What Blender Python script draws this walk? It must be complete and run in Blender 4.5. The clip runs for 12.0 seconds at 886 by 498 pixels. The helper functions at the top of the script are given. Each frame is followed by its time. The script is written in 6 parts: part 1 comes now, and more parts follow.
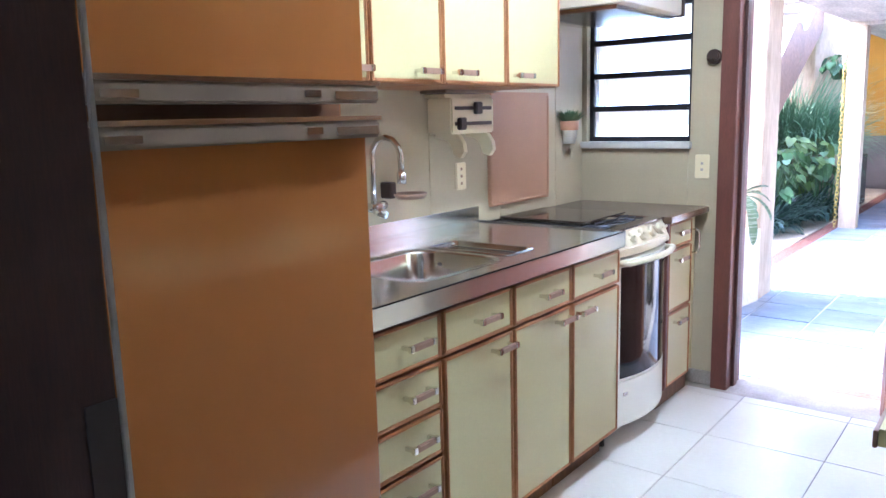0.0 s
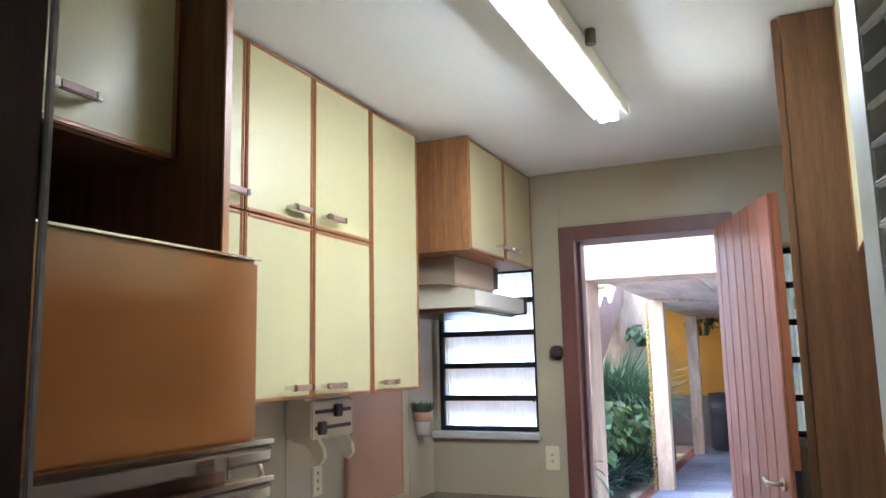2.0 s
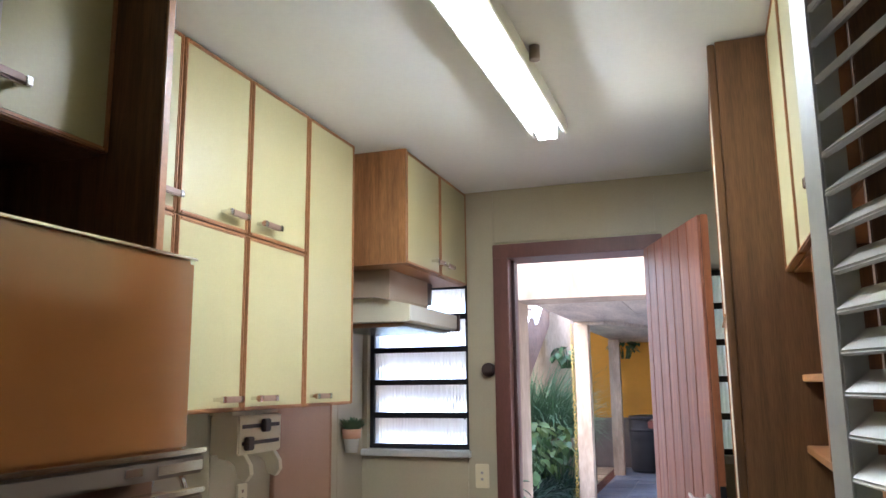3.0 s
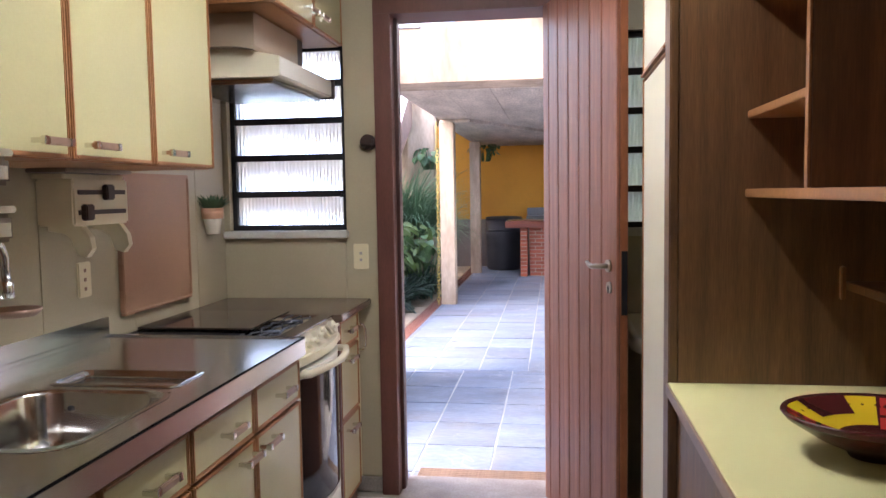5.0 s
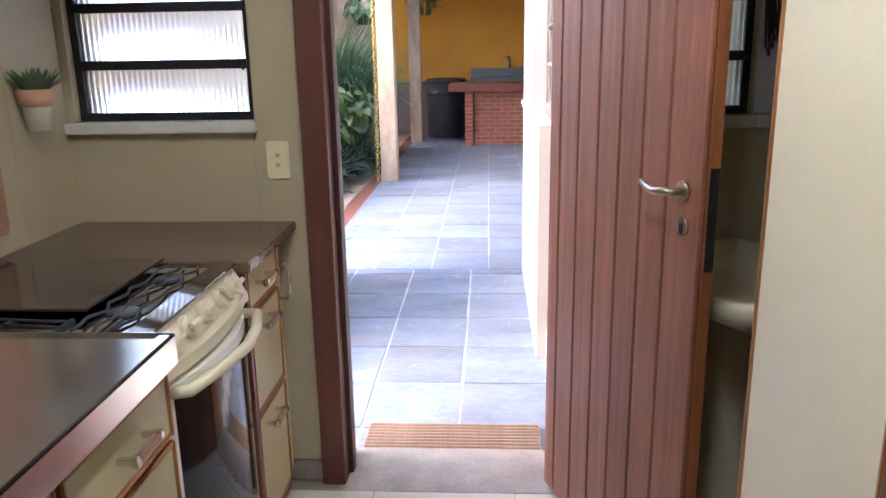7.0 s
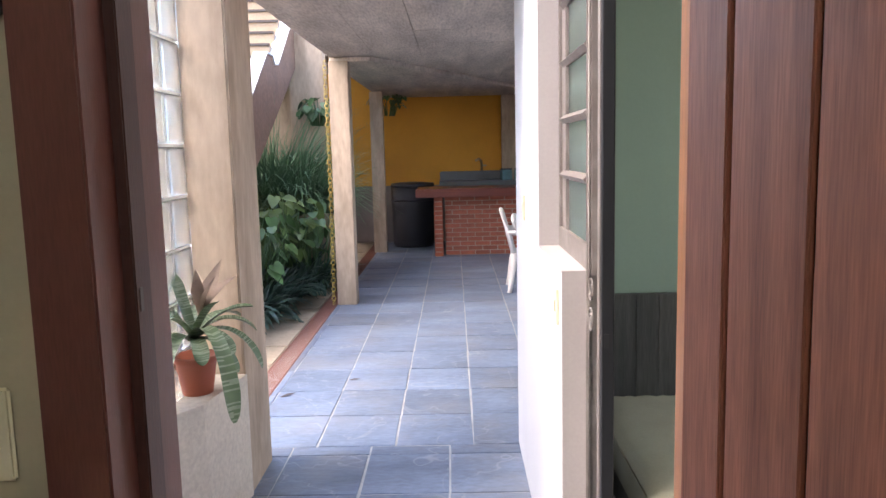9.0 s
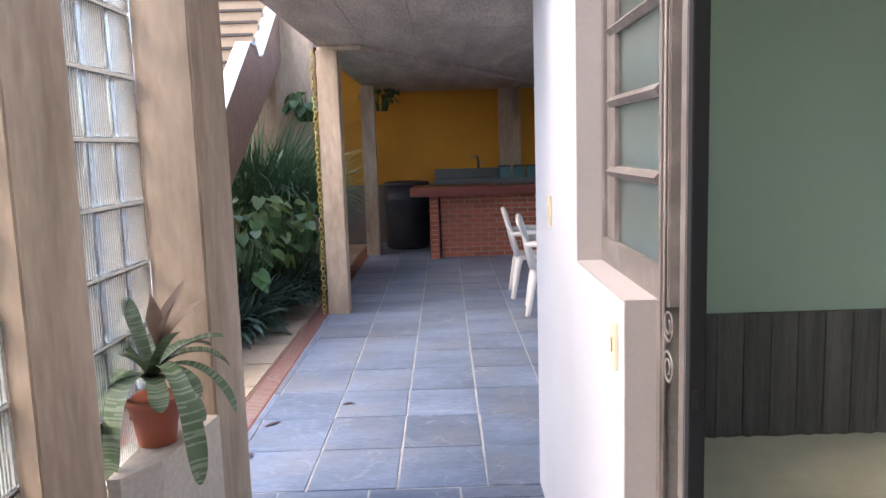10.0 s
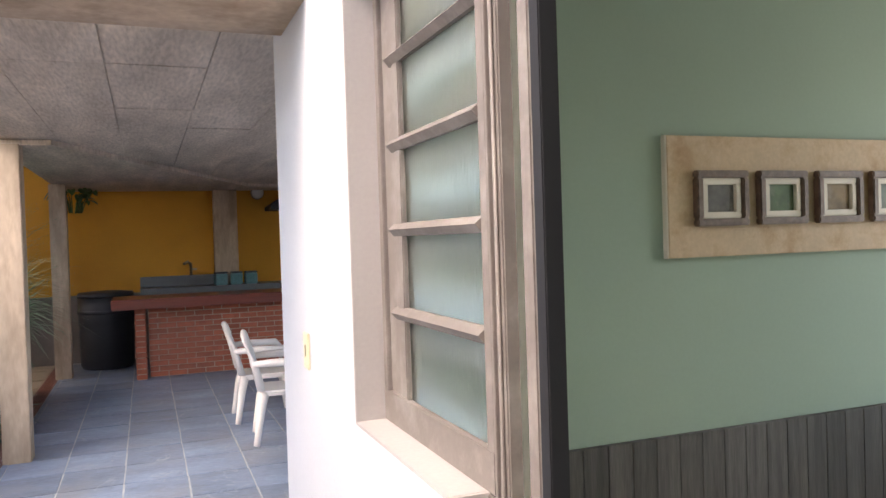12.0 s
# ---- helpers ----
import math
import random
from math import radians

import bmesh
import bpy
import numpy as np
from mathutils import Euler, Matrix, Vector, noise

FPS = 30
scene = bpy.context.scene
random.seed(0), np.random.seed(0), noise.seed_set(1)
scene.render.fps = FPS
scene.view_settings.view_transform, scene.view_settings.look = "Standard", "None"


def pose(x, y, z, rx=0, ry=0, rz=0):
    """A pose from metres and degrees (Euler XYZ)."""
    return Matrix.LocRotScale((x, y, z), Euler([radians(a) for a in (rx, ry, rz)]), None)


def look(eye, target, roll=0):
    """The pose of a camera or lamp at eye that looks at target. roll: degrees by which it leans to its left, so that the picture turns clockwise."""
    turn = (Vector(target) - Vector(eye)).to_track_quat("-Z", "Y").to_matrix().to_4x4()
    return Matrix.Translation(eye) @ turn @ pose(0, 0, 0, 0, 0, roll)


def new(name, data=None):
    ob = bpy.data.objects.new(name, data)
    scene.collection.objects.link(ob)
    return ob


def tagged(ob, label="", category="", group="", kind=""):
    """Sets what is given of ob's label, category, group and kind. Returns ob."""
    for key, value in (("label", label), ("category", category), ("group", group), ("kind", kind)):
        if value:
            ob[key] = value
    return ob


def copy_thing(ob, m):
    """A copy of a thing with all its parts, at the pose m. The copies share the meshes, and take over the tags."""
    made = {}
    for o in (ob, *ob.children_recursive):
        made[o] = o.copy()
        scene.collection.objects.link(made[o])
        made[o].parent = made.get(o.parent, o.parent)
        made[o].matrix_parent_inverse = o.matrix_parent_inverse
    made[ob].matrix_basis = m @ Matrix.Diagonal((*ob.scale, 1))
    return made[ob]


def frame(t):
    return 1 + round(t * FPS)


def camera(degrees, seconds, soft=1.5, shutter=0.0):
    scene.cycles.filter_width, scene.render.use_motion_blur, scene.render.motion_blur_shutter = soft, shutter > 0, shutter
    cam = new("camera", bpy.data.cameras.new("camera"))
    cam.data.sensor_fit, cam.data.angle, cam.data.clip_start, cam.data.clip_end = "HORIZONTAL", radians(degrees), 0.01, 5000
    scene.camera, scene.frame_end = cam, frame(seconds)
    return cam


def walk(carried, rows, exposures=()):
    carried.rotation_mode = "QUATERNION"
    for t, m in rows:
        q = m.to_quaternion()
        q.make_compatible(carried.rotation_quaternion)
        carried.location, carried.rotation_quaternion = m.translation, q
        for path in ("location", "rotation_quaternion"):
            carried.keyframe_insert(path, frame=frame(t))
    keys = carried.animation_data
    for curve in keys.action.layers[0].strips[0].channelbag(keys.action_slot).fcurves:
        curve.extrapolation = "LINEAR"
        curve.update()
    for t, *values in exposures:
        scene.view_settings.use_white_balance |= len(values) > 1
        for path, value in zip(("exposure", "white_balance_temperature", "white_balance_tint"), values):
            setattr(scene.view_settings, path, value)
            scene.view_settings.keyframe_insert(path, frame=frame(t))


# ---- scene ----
cam = camera(60.2, 12.0)
PATH = [
    (0, (-0.023, 0.088, 1.352), (-1.239, 1.64, 1.012), -1.5),
    (0.5, (-0.107, 0.172, 1.418), (-1.181, 1.842, 1.183), -1.1),
    (1, (-0.143, 0.131, 1.503), (-1.08, 1.896, 1.435), -1.3),
    (1.5, (-0.169, 0.081, 1.558), (-1.038, 1.878, 1.679), -1.1),
    (2, (-0.176, 0.047, 1.559), (-0.998, 1.847, 1.853), -1.2),
    (2.5, (-0.194, 0.046, 1.542), (-0.942, 1.863, 1.914), -1.2),
    (2.7, (-0.203, 0.047, 1.543), (-0.909, 1.882, 1.912), -0.9),
    (4.3, (-0.346, 0.266, 1.402), (-0.766, 2.221, 1.473), -0.9),
    (4.5, (-0.364, 0.304, 1.388), (-0.762, 2.264, 1.393), -1.0),
    (5, (-0.443, 0.416, 1.366), (-0.732, 2.39, 1.22), -0.9),
    (5.5, (-0.49, 0.631, 1.356), (-0.689, 2.6, 1.069), -1.0),
    (6, (-0.513, 0.916, 1.367), (-0.688, 2.864, 0.952), -1.0),
    (6.5, (-0.587, 1.208, 1.372), (-0.743, 3.137, 0.867), -1.1),
    (7, (-0.67, 1.487, 1.406), (-0.789, 3.418, 0.898), -1.0),
    (7.5, (-0.697, 1.836, 1.43), (-0.787, 3.785, 0.991), -0.7),
    (7.7, (-0.714, 1.973, 1.428), (-0.794, 3.93, 1.025), -0.6),
    (9.3, (-0.764, 3.102, 1.408), (-0.791, 5.086, 1.157), -1.5),
    (9.5, (-0.788, 3.223, 1.41), (-0.813, 5.206, 1.156), -1.6),
    (10, (-0.824, 3.475, 1.396), (-0.834, 5.457, 1.132), -1.8),
    (10.5, (-0.795, 3.669, 1.41), (-0.806, 5.651, 1.14), -1.7),
    (11, (-0.8, 3.783, 1.419), (-0.787, 5.768, 1.174), -1.7),
    (11.5, (-0.846, 3.9, 1.448), (-0.588, 5.877, 1.285), -1.7),
    (12, (-0.893, 3.959, 1.485), (-0.168, 5.822, 1.455), -1.8),
]
SKY, SUN, TUBE, BEDFILL = 0.215, 0.11, 8.6, 3.8
EXPOSURES = [(0.0, 4.37, 5350, 17), (1.0, 3.65, 5250, 16), (2.0, 3.52, 5800, 17), (2.7, 3.38, 6000, 17), (4.5, 3.27, 6500, 22), (6.6, 3.42, 6500, 20),
             (7.6, 2.9, 6750, 18), (9.3, 2.4, 6750, 16), (10.5, 1.95, 6600, 16), (11.2, 1.95, 6850, 19), (12.0, 2.28, 7150, 15)]
walk(cam, [(t, look(eye, target, roll)) for t, eye, target, roll in PATH], EXPOSURES)


# ---- world, sun, large lights ----
world = bpy.data.worlds.new("world")
scene.world = world
world.use_nodes = True
wn, wl = world.node_tree.nodes, world.node_tree.links
sky = wn.new("ShaderNodeTexSky")
sky.sky_type, sky.sun_disc = "NISHITA", False
sky.sun_elevation, sky.sun_rotation = radians(50), radians(252)
sky.air_density, sky.dust_density = 1.0, 3.0
wl.new(sky.outputs[0], wn["Background"].inputs[0])
wn["Background"].inputs[1].default_value = SKY

sun = new("sun", bpy.data.lights.new("sun", "SUN"))
sun.data.energy, sun.data.angle, sun.data.color = SUN, radians(9), (1.0, 0.93, 0.84)
sun.matrix_world = look((-8, 2.4, 10), (0, 5, 0))


def fill_lamp(name, eye, target, w, h, power, color):
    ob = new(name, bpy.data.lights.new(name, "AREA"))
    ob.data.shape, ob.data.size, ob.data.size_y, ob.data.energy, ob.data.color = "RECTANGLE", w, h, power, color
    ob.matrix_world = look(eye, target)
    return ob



# ---- materials ----
def mat(name, base, rough=0.6, metal=0.0, var=0.12, scale=6.0, stretch=(1, 1, 1), grain=0.0, gscale=60.0,
        bump=0.05, coat=0.0, per_object=0.0, stain=None, stain_amt=0.0, stain_scale=1.5, spec=0.5, streak=(1, 1, 1), veins=None):
    var, grain = min(1.9 * var, 1.1), min(1.9 * grain, 0.8)
    m = bpy.data.materials.new(name)
    m.use_nodes = True
    n, l = m.node_tree.nodes, m.node_tree.links
    p = n["Principled BSDF"]
    p.inputs["Roughness"].default_value = rough
    p.inputs["Metallic"].default_value = metal
    p.inputs["Specular IOR Level"].default_value = spec
    if coat:
        p.inputs["Coat Weight"].default_value = coat
        p.inputs["Coat Roughness"].default_value = 0.12
    tc = n.new("ShaderNodeTexCoord")
    mp = n.new("ShaderNodeMapping")
    mp.inputs["Scale"].default_value = stretch
    place = tc.outputs["Object"]
    if per_object:
        # pieces that share a mesh still get a grain of their own
        oi = n.new("ShaderNodeObjectInfo")
        sh = n.new("ShaderNodeVectorMath")
        sh.operation = "MULTIPLY_ADD"
        l.new(oi.outputs["Location"], sh.inputs[0])
        sh.inputs[1].default_value = (1.25, 1.25, 1.25)
        l.new(place, sh.inputs[2])
        place = sh.outputs[0]
    l.new(place, mp.inputs[0])
    big = n.new("ShaderNodeTexNoise")
    big.inputs["Scale"].default_value, big.inputs["Detail"].default_value = scale, 6
    fine = n.new("ShaderNodeTexNoise")
    fine.inputs["Scale"].default_value, fine.inputs["Detail"].default_value = gscale, 4
    l.new(mp.outputs[0], big.inputs[0])
    l.new(mp.outputs[0], fine.inputs[0])
    add = n.new("ShaderNodeMath")
    add.operation = "MULTIPLY_ADD"
    l.new(big.outputs[0], add.inputs[0])
    add.inputs[1].default_value = 2 * var
    add.inputs[2].default_value = 1 - var
    add2 = n.new("ShaderNodeMath")
    add2.operation = "MULTIPLY_ADD"
    l.new(fine.outputs[0], add2.inputs[0])
    add2.inputs[1].default_value = 2 * grain
    add2.inputs[2].default_value = 1 - grain
    mul = n.new("ShaderNodeMath")
    mul.operation = "MULTIPLY"
    l.new(add.outputs[0], mul.inputs[0])
    l.new(add2.outputs[0], mul.inputs[1])
    last = mul
    if per_object:
        a3 = n.new("ShaderNodeMath")
        a3.operation = "MULTIPLY_ADD"
        l.new(oi.outputs["Random"], a3.inputs[0])
        a3.inputs[1].default_value, a3.inputs[2].default_value = 2 * per_object, 1 - per_object
        m2 = n.new("ShaderNodeMath")
        m2.operation = "MULTIPLY"
        l.new(last.outputs[0], m2.inputs[0])
        l.new(a3.outputs[0], m2.inputs[1])
        last = m2
    col = n.new("ShaderNodeVectorMath")
    col.operation = "SCALE"
    col.inputs[0].default_value = base
    l.new(last.outputs[0], col.inputs["Scale"])
    out = col.outputs[0]
    if stain:
        st = n.new("ShaderNodeTexNoise")
        st.inputs["Scale"].default_value, st.inputs["Detail"].default_value = stain_scale, 8
        st.inputs["Roughness"].default_value = 0.65
        smp = n.new("ShaderNodeMapping")
        smp.inputs["Scale"].default_value = streak
        l.new(place, smp.inputs[0])
        l.new(smp.outputs[0], st.inputs[0])
        rmp = n.new("ShaderNodeMapRange")
        rmp.inputs[1].default_value, rmp.inputs[2].default_value = 0.48, 0.72
        rmp.inputs[3].default_value, rmp.inputs[4].default_value = 0.0, stain_amt
        l.new(st.outputs[0], rmp.inputs[0])
        mx = n.new("ShaderNodeMix")
        mx.data_type = "RGBA"
        l.new(rmp.outputs[0], mx.inputs[0])
        l.new(out, mx.inputs[6])
        mx.inputs[7].default_value = (*stain, 1)
        out = mx.outputs[2]
    if veins:
        # thin broken lines where the stone has split
        vn = n.new("ShaderNodeTexNoise")
        vn.inputs["Scale"].default_value, vn.inputs["Detail"].default_value, vn.inputs["Distortion"].default_value = 2.1, 3, 0.6
        l.new(place, vn.inputs[0])
        ab = n.new("ShaderNodeMath")
        ab.operation = "SUBTRACT"
        l.new(vn.outputs[0], ab.inputs[0])
        ab.inputs[1].default_value = 0.44
        ab2 = n.new("ShaderNodeMath")
        ab2.operation = "ABSOLUTE"
        l.new(ab.outputs[0], ab2.inputs[0])
        vr = n.new("ShaderNodeMapRange")
        vr.inputs[1].default_value, vr.inputs[2].default_value = 0.001, 0.006
        vr.inputs[3].default_value, vr.inputs[4].default_value = 0.5, 0.0
        l.new(ab2.outputs[0], vr.inputs[0])
        vb = n.new("ShaderNodeMath")
        vb.operation = "MULTIPLY"
        vb.use_clamp = True
        l.new(vr.outputs[0], vb.inputs[0])
        l.new(add.outputs[0], vb.inputs[1])
        vm = n.new("ShaderNodeMix")
        vm.data_type = "RGBA"
        l.new(vb.outputs[0], vm.inputs[0])
        l.new(out, vm.inputs[6])
        vm.inputs[7].default_value = (*veins, 1)
        out = vm.outputs[2]
    l.new(out, p.inputs["Base Color"])
    if bump:
        b = n.new("ShaderNodeBump")
        b.inputs["Strength"].default_value, b.inputs["Distance"].default_value = bump, 0.02
        l.new(mul.outputs[0], b.inputs["Height"])
        l.new(b.outputs[0], p.inputs["Normal"])
    return m


def glass(name, color, rough, ior=1.45):
    m = bpy.data.materials.new(name)
    m.use_nodes = True
    p = m.node_tree.nodes["Principled BSDF"]
    p.inputs["Base Color"].default_value = (*color, 1)
    p.inputs["Roughness"].default_value = rough
    p.inputs["Transmission Weight"].default_value = 1
    p.inputs["IOR"].default_value = ior
    return m


def glow(name, color, strength):
    m = bpy.data.materials.new(name)
    m.use_nodes = True
    p = m.node_tree.nodes["Principled BSDF"]
    p.inputs["Base Color"].default_value = (0.9, 0.9, 0.9, 1)
    p.inputs["Emission Color"].default_value = (*color, 1)
    p.inputs["Emission Strength"].default_value = strength
    return m


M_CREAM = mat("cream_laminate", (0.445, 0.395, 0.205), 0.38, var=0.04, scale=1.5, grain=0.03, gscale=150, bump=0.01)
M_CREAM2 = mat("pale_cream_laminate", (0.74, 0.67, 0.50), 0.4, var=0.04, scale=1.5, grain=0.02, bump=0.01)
M_EDGE = mat("reddish_wood_edging", (0.35, 0.15, 0.055), 0.42, var=0.18, scale=4, stretch=(1, 1, 1), grain=0.15, gscale=90)
M_GRIP = mat("brown_grip_wood", (0.27, 0.16, 0.11), 0.4, var=0.12, scale=8, grain=0.1)
M_PANEL = mat("dark_veneer", (0.145, 0.066, 0.026), 0.42, var=0.35, scale=5, stretch=(9, 9, 0.5), grain=0.25, gscale=40, bump=0.03)
M_MIDWOOD = mat("warm_veneer", (0.27, 0.115, 0.04), 0.42, var=0.3, scale=5, stretch=(9, 9, 0.6), grain=0.25, gscale=40, bump=0.03)
M_JAMB = mat("dark_brown_jamb", (0.06, 0.021, 0.014), 0.5, var=0.3, scale=4, stretch=(6, 6, 0.6), grain=0.2)
M_FRAME = mat("painted_door_frame", (0.135, 0.047, 0.034), 0.45, var=0.15, scale=4, stretch=(6, 6, 0.6), grain=0.15)
M_LEAF = mat("terracotta_stained_planks", (0.31, 0.118, 0.072), 0.45, var=0.32, scale=4, stretch=(10, 10, 0.4), grain=0.3, gscale=45,
             per_object=0.1, bump=0.04)
M_LEAFEDGE = mat("door_leaf_edge", (0.30, 0.10, 0.04), 0.5, var=0.2, scale=4, stretch=(8, 8, 0.6), grain=0.2)
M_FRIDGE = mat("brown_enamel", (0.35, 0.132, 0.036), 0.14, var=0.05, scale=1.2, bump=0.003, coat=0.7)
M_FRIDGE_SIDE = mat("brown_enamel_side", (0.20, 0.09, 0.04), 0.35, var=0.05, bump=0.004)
M_GREYPL = mat("grey_brown_plastic", (0.20, 0.15, 0.11), 0.35, var=0.1, bump=0.01)
M_CHROME = mat("chrome", (0.75, 0.74, 0.72), 0.16, metal=1, var=0.03, bump=0)
M_STEEL = mat("brushed_stainless", (0.70, 0.70, 0.69), 0.17, metal=1, var=0.05, scale=2, stretch=(30, 2, 30), grain=0.05, bump=0.01)
M_BRASS = mat("aged_brass", (0.44, 0.37, 0.28), 0.28, metal=1, var=0.1, bump=0)
M_WALL = mat("beige_wall_tile", (0.44, 0.38, 0.26), 0.42, var=0.06, scale=1.2, grain=0.03, gscale=120, bump=0.008)
M_CEIL = mat("ceiling_paint", (0.79, 0.79, 0.75), 0.8, var=0.04, scale=0.9, grain=0.02, bump=0.02)
M_TILE = mat("white_floor_tile", (0.62, 0.60, 0.56), 0.2, var=0.05, scale=2, grain=0.03, per_object=0.03, bump=0.006)
M_GROUT = mat("grout", (0.30, 0.27, 0.23), 0.9, var=0.1)
M_STONE = mat("grey_threshold_stone", (0.34, 0.30, 0.27), 0.6, var=0.25, scale=7, grain=0.2, gscale=120, bump=0.06, stain=(0.22, 0.165, 0.12), stain_amt=0.6, stain_scale=4)
M_MARBLE = mat("pale_sill_stone", (0.62, 0.60, 0.56), 0.35, var=0.1, scale=6, grain=0.05, bump=0.01)
M_GRANITE = mat("brown_granite", (0.13, 0.085, 0.06), 0.2, var=0.25, scale=30, grain=0.35, gscale=200, bump=0.01)
M_BOARD = mat("brown_hardboard", (0.36, 0.20, 0.12), 0.45, var=0.07, scale=3, grain=0.08, gscale=200, bump=0.02)
M_IVORY = mat("ivory_plastic", (0.74, 0.66, 0.46), 0.4, var=0.04, bump=0.005)
M_WHITE = mat("white_enamel", (0.78, 0.76, 0.68), 0.25, var=0.03, bump=0.004)
M_OFFWHITE = mat("cream_enamel", (0.66, 0.60, 0.44), 0.3, var=0.03, bump=0.004)
M_BLACK = mat("black_metal", (0.012, 0.012, 0.014), 0.45, var=0.1, bump=0.01)
M_BLACKGL = mat("black_oven_glass", (0.012, 0.011, 0.011), 0.06, var=0.05, bump=0)
M_COOK = mat("dark_glass_cooktop", (0.06, 0.042, 0.032), 0.05, var=0.1, bump=0)
M_DARKBR = mat("dark_brown_plastic", (0.05, 0.03, 0.025), 0.4, var=0.1, bump=0.01)
M_SHUTTER = mat("white_painted_louvres", (0.62, 0.60, 0.54), 0.45, var=0.06, grain=0.04, bump=0.02)
M_BLUSH = mat("pale_terracotta_band", (0.55, 0.30, 0.19), 0.6, var=0.08, bump=0.02)
# orange-brown wood, lightened in colour for the sun on the hinge jamb
M_ORANGEWOOD = mat("sunlit_orange_brown_wood", (0.42, 0.18, 0.075), 0.4, var=0.2, scale=4, stretch=(8, 8, 0.5), grain=0.2, bump=0.03)
M_TERRA = mat("terracotta", (0.36, 0.10, 0.055), 0.6, var=0.12, scale=8, bump=0.03)
M_COUNTER = mat("pale_yellow_counter", (0.66, 0.60, 0.29), 0.42, var=0.03, bump=0.005)
M_CONC = mat("board_marked_concrete", (0.45, 0.345, 0.25), 0.85, var=0.2, scale=2.2, stretch=(1.8, 1.8, 0.6), grain=0.14, gscale=16, bump=0.16,
             stain=(0.21, 0.145, 0.095), stain_amt=0.8, stain_scale=1.8, streak=(2.4, 2.4, 0.5))
M_SLAB = mat("slab_concrete", (0.56, 0.475, 0.385), 0.88, var=0.32, scale=1.3, stretch=(3.2, 0.6, 1), grain=0.25, gscale=18, bump=0.4,
             stain=(0.34, 0.28, 0.215), stain_amt=0.5, stain_scale=1.1, streak=(2.0, 0.7, 1))
M_CONC_DARK = mat("brown_weathered_concrete", (0.22, 0.135, 0.095), 0.9, var=0.3, scale=2, stretch=(1, 1, 1), grain=0.2, gscale=25, bump=0.2,
                  stain=(0.09, 0.065, 0.055), stain_amt=0.7, stain_scale=2)
M_PLASTER = mat("white_wall_paint", (0.55, 0.555, 0.575), 0.75, var=0.04, scale=2, grain=0.03, gscale=90, bump=0.06)
M_REVEAL = mat("greyish_reveal", (0.39, 0.36, 0.345), 0.75, var=0.06, scale=3, grain=0.04, gscale=90, bump=0.08)
M_STEELFR = mat("grey_painted_steel", (0.165, 0.142, 0.13), 0.5, var=0.12, scale=6, grain=0.06, bump=0.04,
                stain=(0.42, 0.39, 0.36), stain_amt=0.35, stain_scale=9)
M_NAVY = mat("blue_black_jamb", (0.006, 0.007, 0.010), 0.7, var=0.1, bump=0.01)
M_GREEN = mat("sage_green_paint", (0.31, 0.39, 0.31), 0.8, var=0.04, scale=1.2, grain=0.02, bump=0.02)
M_HEAD = mat("grey_wood_planks", (0.095, 0.085, 0.08), 0.6, var=0.4, scale=4, stretch=(10, 10, 0.5), grain=0.3, gscale=30, per_object=0.25, bump=0.05)
M_QUILT = mat("cream_quilt", (0.36, 0.33, 0.25), 0.9, var=0.05, grain=0.06, gscale=120, bump=0.1)
M_SLATE = mat("blue_grey_slate", (0.138, 0.18, 0.255), 0.42, var=0.34, scale=2.6, stretch=(0.7, 1.3, 1), grain=0.2, gscale=32, per_object=0.17, bump=0.16,
              stain=(0.19, 0.185, 0.18), stain_amt=0.65, stain_scale=1.7, veins=(0.30, 0.32, 0.35))
M_MORTAR = mat("pale_mortar", (0.42, 0.42, 0.41), 0.9, var=0.25, scale=8, grain=0.1, bump=0.1)
M_SAND = mat("sandstone_paving", (0.31, 0.255, 0.185), 0.85, var=0.3, scale=3, grain=0.15, gscale=30, per_object=0.15, bump=0.12,
             stain=(0.16, 0.125, 0.085), stain_amt=0.7, stain_scale=3)
M_DRAIN = mat("rust_red_grating", (0.17, 0.066, 0.045), 0.65, var=0.3, bump=0.03)
M_YELLOW = mat("ochre_wall_paint", (0.66, 0.31, 0.035), 0.8, var=0.08, scale=1.2, grain=0.05, gscale=60, bump=0.08,
               stain=(0.42, 0.19, 0.03), stain_amt=0.35, stain_scale=0.8)
M_GREYBAND = mat("grey_render", (0.22, 0.19, 0.17), 0.85, var=0.15, scale=3, grain=0.1, bump=0.1)
M_BRICK = mat("red_brick", (0.36, 0.095, 0.05), 0.8, var=0.2, scale=12, grain=0.15, gscale=80, per_object=0.22, bump=0.12)
M_JOINT = mat("brick_joint", (0.46, 0.36, 0.29), 0.9, var=0.1)
M_BARTOP = mat("varnished_bar_top", (0.17, 0.04, 0.025), 0.3, var=0.25, scale=5, stretch=(0.6, 8, 8), grain=0.2, bump=0.03)
M_GREYTOP = mat("grey_stone_counter", (0.13, 0.14, 0.15), 0.35, var=0.1, scale=6, grain=0.1, bump=0.02)
M_TANK = mat("dark_grey_plastic_tank", (0.02, 0.021, 0.025), 0.5, var=0.1, bump=0.02)
M_SOIL = mat("dark_soil", (0.06, 0.042, 0.03), 0.95, var=0.4, scale=6, grain=0.4, gscale=40, bump=0.5)
M_CHAIN = mat("yellow_painted_chain", (0.50, 0.37, 0.10), 0.45, var=0.1, bump=0.01)
M_PLASTIC = mat("white_plastic", (0.74, 0.69, 0.65), 0.4, var=0.04, bump=0.01)
M_GRASSY = mat("green_rushes", (0.13, 0.235, 0.125), 0.6, var=0.35, scale=6, per_object=0.1, bump=0)
